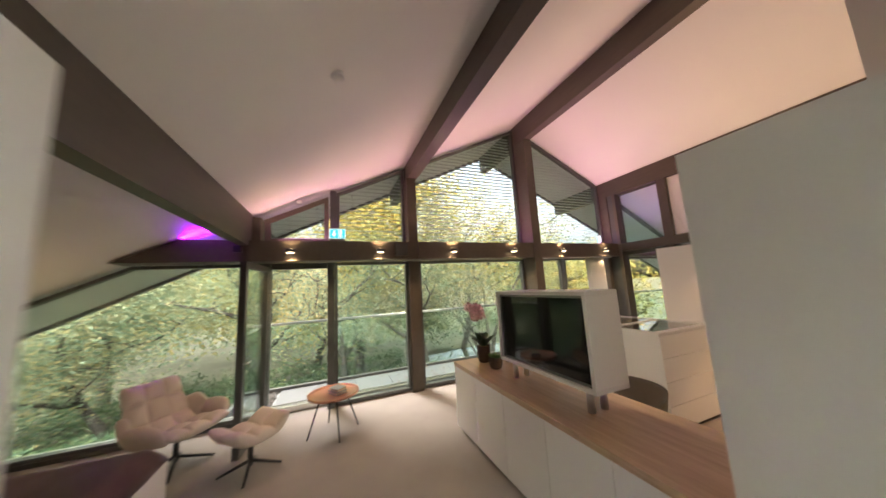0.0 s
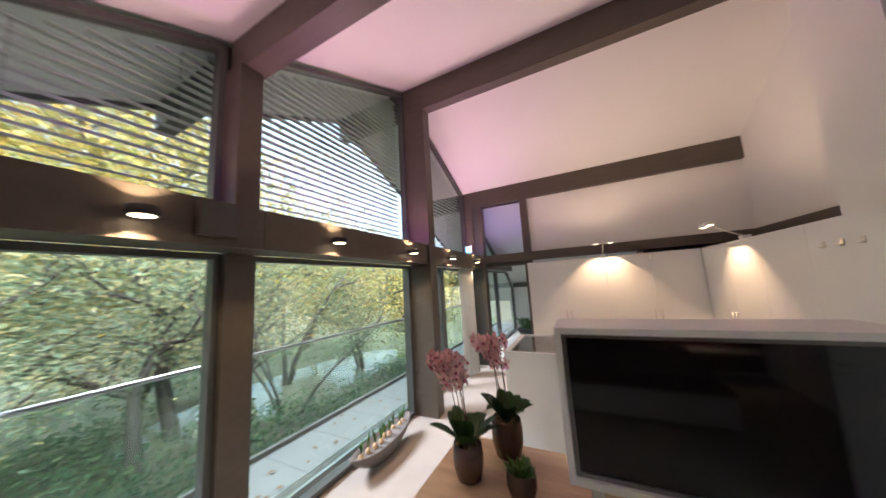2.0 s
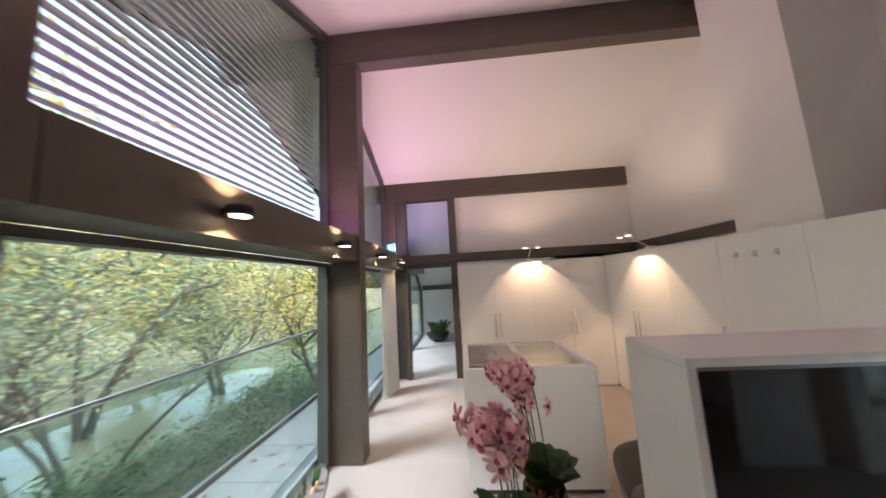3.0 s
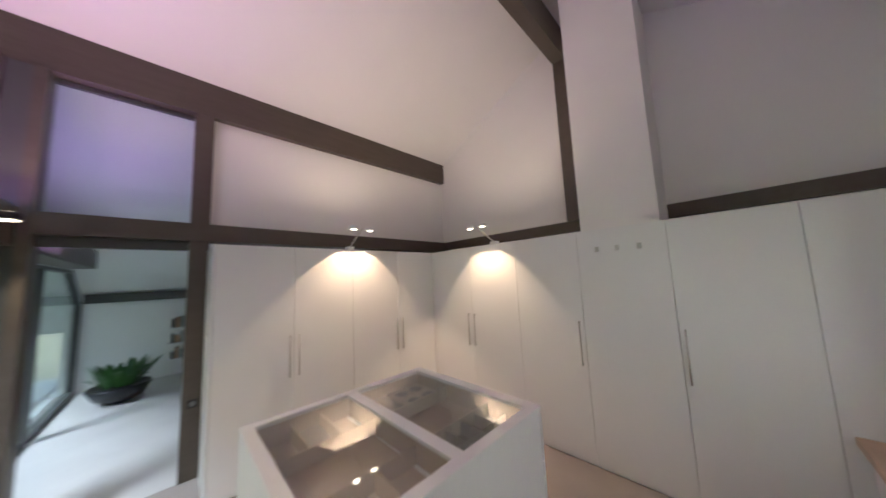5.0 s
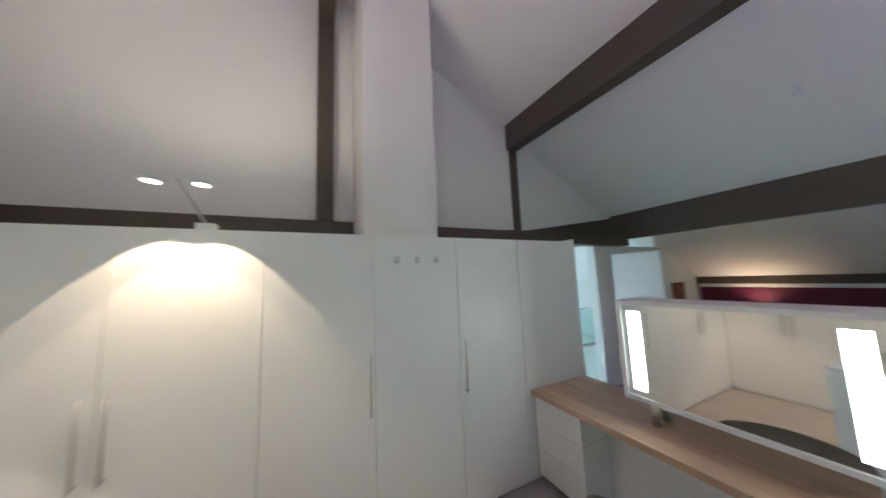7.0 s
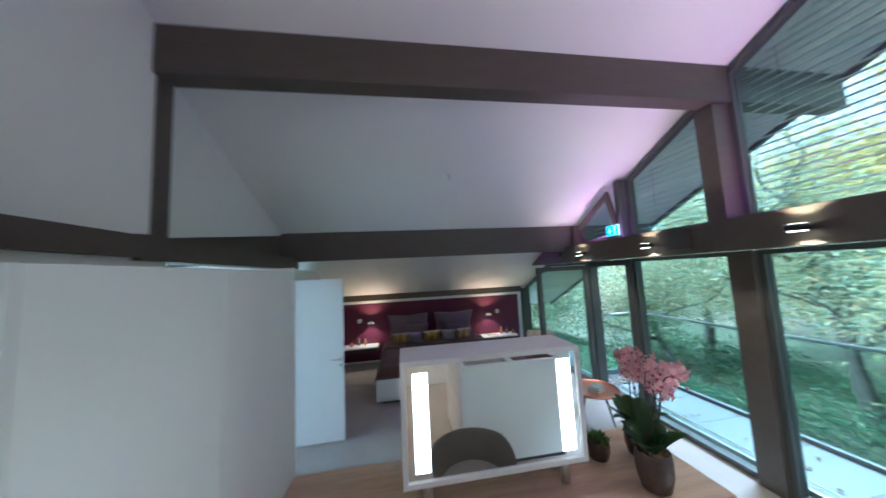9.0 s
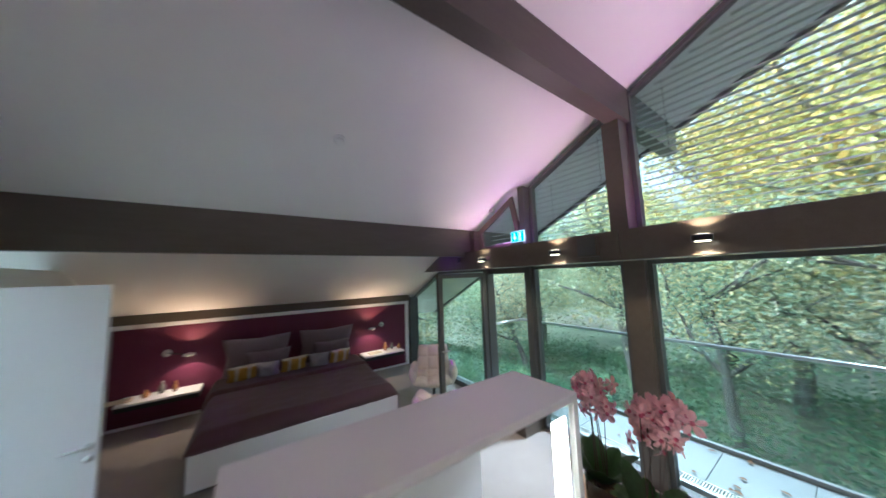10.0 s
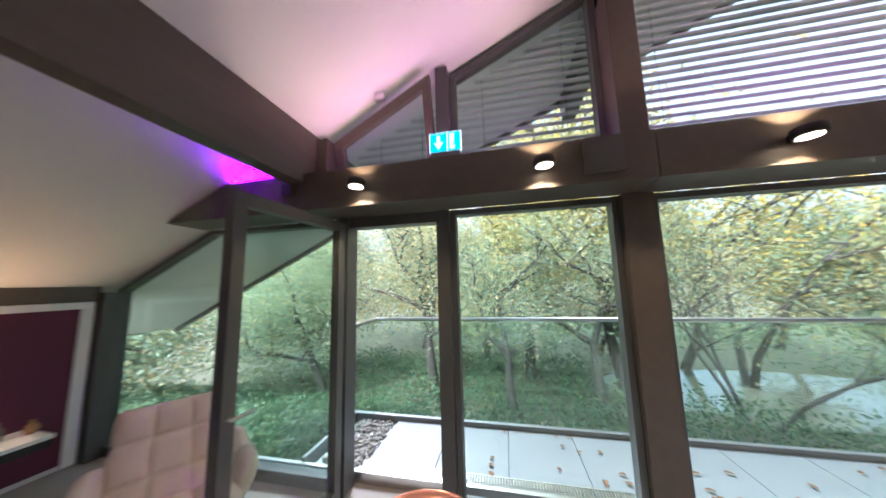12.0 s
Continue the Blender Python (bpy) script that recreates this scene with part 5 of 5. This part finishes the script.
# ---- gable blinds: open horizontal slats outside the upper glass ----
def blind(x0, x1, label):
    w = thing("venetian_blind", (0, 0.39, 0), label, "blind", "gable blinds")
    z = T1 + 0.06
    while z < max(roof(x0), roof(x1)) - 0.12:
        a, b = x0, x1
        lim = (APEX - 0.1 - z) / SLOPE
        a, b = max(a, -lim), min(b, lim)
        if b - a > 0.08:
            bm = B()
            p = [(-0.034, -0.004), (-0.017, 0.001), (0.0, 0.004), (0.017, 0.004), (0.034, 0.002)]
            up = [[bm.verts.new((x, y, zz)) for y, zz in p] for x in (a, b)]
            dn = [[bm.verts.new((x, y, zz - 0.0022)) for y, zz in p] for x in (a, b)]
            for g in (up, dn):
                for i in range(4):
                    bm.faces.new((g[0][i], g[0][i + 1], g[1][i + 1], g[1][i]))
            for i in (0, 4):
                bm.faces.new((up[0][i], up[1][i], dn[1][i], dn[0][i]))
            s = part("slat", bm, BLIND, w)
            s.location.z = z
        z += 0.074
    for x in (x0 + 0.25, x1 - 0.25):
        part("cord", tube(B(), (x, 0, T1 + 0.04), (x, 0, roof(x) - 0.12), 0.0022, seg=5), BLACK, w, "thin dark cord")


blind(-4.9, -3.98, "grey outside venetian blind with open slats")
blind(-3.9, MID - 0.1, "grey outside venetian blind with open slats")
blind(MID + 0.1, -0.1, "grey outside venetian blind with open slats")
blind(0.1, RIGHT - 0.13, "grey outside venetian blind with open slats")

# ---- terrace: tiles, gravel, drain, glass rail ----
tile_mesh = mesh_of("tile", box(B(), -0.312, 0.312, -0.382, 0.382, -0.036, 0.0, 0.003), TERRACE)
terrace = bpy.data.objects["terrace"]
for i in range(22):
    t = new("tile", tile_mesh)
    t.parent = terrace
    t.location = (-4.53 + 0.63 * i, 0.905, 0.07)
w = thing("drain_grate", (0, 0, 0), "narrow steel drain grate along the windows", "grate", "", "structure")
bar = mesh_of("bar", box(B(), -0.004, 0.004, -0.05, 0.05, -0.006, 0.006), STEEL)
for i in range(240):
    b = new("bar", bar)
    b.parent = w
    b.location = (-4.85 + 0.022 * i, 0.455, 0.078)
part("rim", box(B(), -4.87, 0.45, 0.507, 0.517, 0.04, 0.088), STEEL, w)
stone_mat = mat("gravel_stone", (0.3, 0.28, 0.25), 0.85, vary=0.2, island=0.5, bump=0.4)
rnd = random.Random(4)
bm = B()
for k in range(420):
    m = Matrix.Translation((rnd.uniform(-5.3, -4.88), rnd.uniform(0.45, 1.27), 0.045 + rnd.uniform(0, 0.02))) @ Matrix.Rotation(rnd.uniform(0, 3), 4, 'Z') @ Matrix.Diagonal((rnd.uniform(0.016, 0.034), rnd.uniform(0.012, 0.026), rnd.uniform(0.01, 0.018), 1))
    bmesh.ops.create_icosphere(bm, subdivisions=1, radius=1.0, matrix=m)
tagged(new("gravel", mesh_of("gravel", bm, stone_mat, True)), "grey-brown gravel strip at the terrace edge", "gravel", "", "stuff")
EDGE = mat("grey_metal_edge", (0.2, 0.205, 0.205), 0.45, 0.4, vary=0.1, scale=4, fine=60, bump=0.05)
structure("terrace_kerb", box(B(), -5.4, 9.0, 1.294, 1.35, -0.35, 0.115), EDGE, "grey metal edge of the terrace", "kerb")
structure("terrace_kerb_side", box(B(), -5.44, -5.404, 0.405, 1.35, -0.35, 0.115), EDGE, "grey metal edge of the terrace", "kerb")
w = thing("glass_railing", (0, 0, 0), "frameless glass railing with a steel handrail round the terrace", "railing", "", "structure")
RY = 1.32
part("handrail", tube(B(), (-5.15, RY, 1.235), (9.0, RY, 1.235), 0.022), STEEL, w, "round steel handrail", True)
part("handrail", tube(B(), (-5.15, RY, 1.235), (-5.15, 0.38, 1.235), 0.022), STEEL, w, "round steel handrail", True)
xs = [-5.15, -3.23, -1.31, 0.61, 2.53, 4.45, 6.37, 8.29]
for a, b in zip(xs, xs[1:]):
    part("pane", box(B(), a + 0.012, b - 0.012, RY - 0.008, RY + 0.008, 0.125, 1.225), RAILGLASS, w, "clear glass panel").visible_shadow = False
part("pane", box(B(), -5.158, -5.142, 0.42, RY - 0.012, 0.125, 1.225), RAILGLASS, w, "clear glass panel").visible_shadow = False
FALLEN = mat("fallen_leaf", (0.24, 0.11, 0.035), 0.7, vary=0.4, scale=8, island=0.4)
rnd = random.Random(9)
for k in range(46):
    bm = B()
    blade(bm, (0, 0, 0), rnd.uniform(0, 6.28), rnd.uniform(0.04, 0.075), rnd.uniform(0.025, 0.04), 0.15, 0.2, 4)
    x = rnd.choice((-2.6, -1.9, -3.9, -0.4, 1.5)) + rnd.gauss(0, 0.55)
    ob = new("fallen_leaf", mesh_of("fallen_leaf", bm, FALLEN))
    ob.location = (max(-4.7, x), rnd.uniform(0.55, 1.26), 0.082)
    tagged(ob, "curled brown autumn leaf on the terrace", "leaf", "fallen leaves")

# ---- garden ----
LEAF_Y = leaf_material("autumn_leaves", (0.17, 0.19, 0.06), (0.36, 0.32, 0.07), (0.5, 0.3, 0.06))
LEAF_G = leaf_material("olive_leaves", (0.12, 0.19, 0.11), (0.23, 0.29, 0.18), (0.48, 0.38, 0.16))
LEAF_D = leaf_material("ivy_leaves", (0.045, 0.1, 0.05), (0.085, 0.155, 0.075), (0.18, 0.21, 0.09))


def leaf_cloud(name, centres, spread, per, size, material, seed, parent=None, flat=1.0):
    r = np.random.default_rng(seed)
    c = np.repeat(np.array(centres, float), per, 0)
    n = len(c)
    c = c + r.normal(0, 1, (n, 3)) * np.array([spread, spread, spread * flat])
    a = r.normal(0, 1, (n, 3))
    a /= np.linalg.norm(a, axis=1)[:, None]
    b = np.cross(a, r.normal(0, 1, (n, 3)))
    b /= np.linalg.norm(b, axis=1)[:, None]
    s = r.uniform(0.6, 1.3, (n, 1)) * size
    v = np.stack([c - a * s, c - b * s * 0.5, c + a * s, c + b * s * 0.5], 1).reshape(-1, 3)
    me = bpy.data.meshes.new(name)
    me.vertices.add(4 * n)
    me.vertices.foreach_set("co", v.ravel())
    me.loops.add(4 * n)
    me.loops.foreach_set("vertex_index", np.arange(4 * n, dtype=np.int32))
    me.polygons.add(n)
    me.polygons.foreach_set("loop_start", np.arange(0, 4 * n, 4, dtype=np.int32))
    me.update(calc_edges=True)
    me.materials.append(material)
    ob = new(name, me)
    if parent:
        ob.parent = parent
    return ob


def rods(name, segs, material):
    """Tapered round pieces of (start, end, radius, radius, sides), quickly joined into one mesh."""
    verts, faces = [], []
    for p, q, r1, r2, n in segs:
        d = (q - p).normalized()
        a = d.orthogonal().normalized()
        b = d.cross(a)
        k0 = len(verts)
        for c, r in ((p, r1), (q + d * r2 * 0.3, r2)):
            for k in range(n):
                t = 2 * math.pi * k / n
                verts.append(c + a * (r * math.cos(t)) + b * (r * math.sin(t)))
        faces += [(k0 + k, k0 + (k + 1) % n, k0 + n + (k + 1) % n, k0 + n + k) for k in range(n)]
    me = bpy.data.meshes.new(name)
    me.from_pydata(verts, [], faces)
    me.polygons.foreach_set("use_smooth", [True] * len(me.polygons))
    me.materials.append(material)
    return me


def tree(x, y, h, reach, seed, leaves, label, per=70, size=0.09, trunk=0.2, stems=1, base=-3.0, lowest=0.25):
    rnd = random.Random(seed)
    w = thing("tree", (x, y, base), label, "tree", "garden trees")
    segs = []
    tips = []

    def limb(p, d, length, r, depth):
        n = 4
        for i in range(n):
            d = (d + Vector((rnd.uniform(-0.28, 0.28), rnd.uniform(-0.28, 0.28), rnd.uniform(-0.12, 0.2)))).normalized()
            q = p + d * length / n
            segs.append((p.copy(), q.copy(), r * (1 - 0.16 * i), r * (1 - 0.16 * (i + 1)), 8 if depth < 2 else 5))
            if depth >= 1:
                tips.append(q)
            if depth < 3 and (i >= 1 or depth > 0):
                for s in range(2 if depth == 0 else 1):
                    side = Vector((rnd.uniform(-1, 1), rnd.uniform(-1, 1), rnd.uniform(-0.1, 0.7))).normalized()
                    limb(q, (d * 0.35 + side * 0.9).normalized(), length * rnd.uniform(0.45, 0.68), r * 0.5, depth + 1)
            p = q

    for k in range(stems):
        a = rnd.uniform(0, 6.28)
        lean = Vector((math.cos(a) * 0.3, math.sin(a) * 0.3, 1)) if stems > 1 else Vector((rnd.uniform(-0.1, 0.1), rnd.uniform(-0.1, 0.1), 1))
        limb(Vector((0.35 * math.cos(a), 0.35 * math.sin(a), -0.1)) if stems > 1 else Vector((0, 0, -0.1)), lean.normalized(), h * 0.75, trunk, 0)
    ob = new("trunk", rods("trunk", segs, tree_bark))
    ob.parent = w
    tagged(ob, "dark rough bark")
    tips = [t for t in tips if t.z > h * lowest]
    leaf_cloud("crown", tips, reach, int(per * 1.3), size * 1.08, leaves, seed, w)
    return w


golden, olive, thin = "autumn tree with yellow-gold leaves in the garden", "gnarled tree with olive autumn leaves in the garden", "slender half-bare tree in the garden"
tree(-0.3, 9.5, 6.2, 0.5, 1, LEAF_G, olive, 26, 0.05, 0.21)
tree(-3.4, 8.0, 5.6, 0.45, 2, LEAF_G, olive, 24, 0.048, 0.17)
tree(-2.6, 12.5, 10.5, 0.75, 3, LEAF_Y, golden, 40, 0.085, 0.26)
tree(1.2, 11.5, 11.5, 0.75, 23, LEAF_Y, golden, 36, 0.08, 0.26, 1, -3.0, 0.5)
tree(5.2, 15.0, 9.5, 0.8, 24, LEAF_Y, golden, 9, 0.09, 0.22)
tree(3.9, 9.0, 6.2, 0.5, 4, LEAF_G, thin, 5, 0.05, 0.07, 4)
tree(6.5, 13.0, 8.0, 0.7, 5, LEAF_Y, thin, 7, 0.07, 0.15, 2)
tree(-6.8, 10.5, 6.6, 0.6, 6, LEAF_G, olive, 42, 0.048, 0.24)
tree(-10.5, 8.0, 5.5, 0.6, 7, LEAF_G, olive, 55, 0.046, 0.17)
tree(-5.0, 16.0, 7.5, 0.8, 8, LEAF_Y, olive, 30, 0.1, 0.25)
tree(1.8, 17.0, 4.6, 0.9, 9, LEAF_G, olive, 9, 0.1, 0.2)
tree(10.5, 11.0, 6.0, 0.7, 10, LEAF_G, thin, 10, 0.08, 0.14, 2)
tree(-14.0, 14.0, 8.0, 0.9, 11, LEAF_G, olive, 60, 0.075, 0.25)
tree(-15.0, 5.0, 6.0, 0.8, 12, LEAF_G, olive, 70, 0.055, 0.2)
tree(-9.5, 18.0, 8.5, 0.9, 13, LEAF_Y, golden, 30, 0.11, 0.25)
tree(13.0, 20.0, 7.0, 1.0, 14, LEAF_G, olive, 9, 0.13, 0.25)
tree(8.5, 4.5, 5.2, 0.6, 15, LEAF_Y, olive, 14, 0.06, 0.14)
tree(-5.5, -19.0, 6.0, 0.9, 16, LEAF_G, olive, 30, 0.12, 0.2)
tree(0.5, -21.0, 6.0, 0.9, 17, LEAF_G, olive, 30, 0.12, 0.2)
rnd = random.Random(30)
far = [(rnd.uniform(-42, 40), rnd.uniform(19, 30), rnd.uniform(-3, 2.2)) for k in range(820)]
far = [(x, y, z + (1.2 if x < -4 else -0.9) + rnd.uniform(-0.6, 0.9)) for x, y, z in far if x < -1.5 or z < -1.2]
tagged(leaf_cloud("far_wood", far, 1.1, 46, 0.17, LEAF_G, 31, None, 0.7), "distant olive-green autumn woodland", "woodland", "", "stuff")
bank = [(rnd.uniform(-17, -5.55), rnd.uniform(1.5, 6.4), 0) for k in range(1100)]
bank = [(x, y, -2.95 + 2.3 * max(0, min(1, (-5.0 - x) / 1.6)) * max(0.2, 1 - (y - 1) / 8.5) + rnd.uniform(-0.08, 0.16)) for x, y, _ in bank]
tagged(leaf_cloud("ivy_bank", bank, 0.26, 60, 0.05, LEAF_D, 33, None, 0.4), "dense green ivy on the bank beside the terrace", "ivy", "", "stuff")
under = [(rnd.uniform(-16, 14), rnd.uniform(3.5, 15), -2.85 + rnd.uniform(0, 0.5)) for k in range(900)]
under = [p for p in under if ((p[0] - 7.2) / 7.2) ** 2 + ((p[1] - 12.0) / 3.1) ** 2 > 1]
tagged(leaf_cloud("undergrowth", under, 0.5, 44, 0.075, LEAF_D, 35, None, 0.4), "low green undergrowth below the trees", "undergrowth", "", "stuff")
near = [(rnd.uniform(-4.8, 8), rnd.uniform(1.9, 3.4), -1.1 + rnd.uniform(-0.6, 0.4)) for k in range(200)]
tagged(leaf_cloud("hedge", near, 0.3, 60, 0.05, LEAF_D, 36, None, 0.5), "green shrubs just below the terrace edge", "hedge", "", "stuff")
bm = B()
prism(bm, [(-18, -2.97), (-5.9, -2.97), (-6.9, -1.75), (-18, -1.6)], 1.7, 4.5)
structure("garden_bank", bm, ground_mat, "earth bank beside the terrace", "ground")
WATER = mat("pond_water", (0.15, 0.14, 0.1), 0.06, vary=0.1, scale=0.6, fine=5, bump=0.1, spec=0.8)
structure("pond", lathe(B(), [(0.0, 0.0), (4.6, 0.0), (4.9, -0.02)], 40, Matrix.Translation((7.2, 12.0, -2.96)) @ Matrix.Diagonal((1.5, 0.6, 1, 1))), WATER, "still pale pond between the trees", "water")
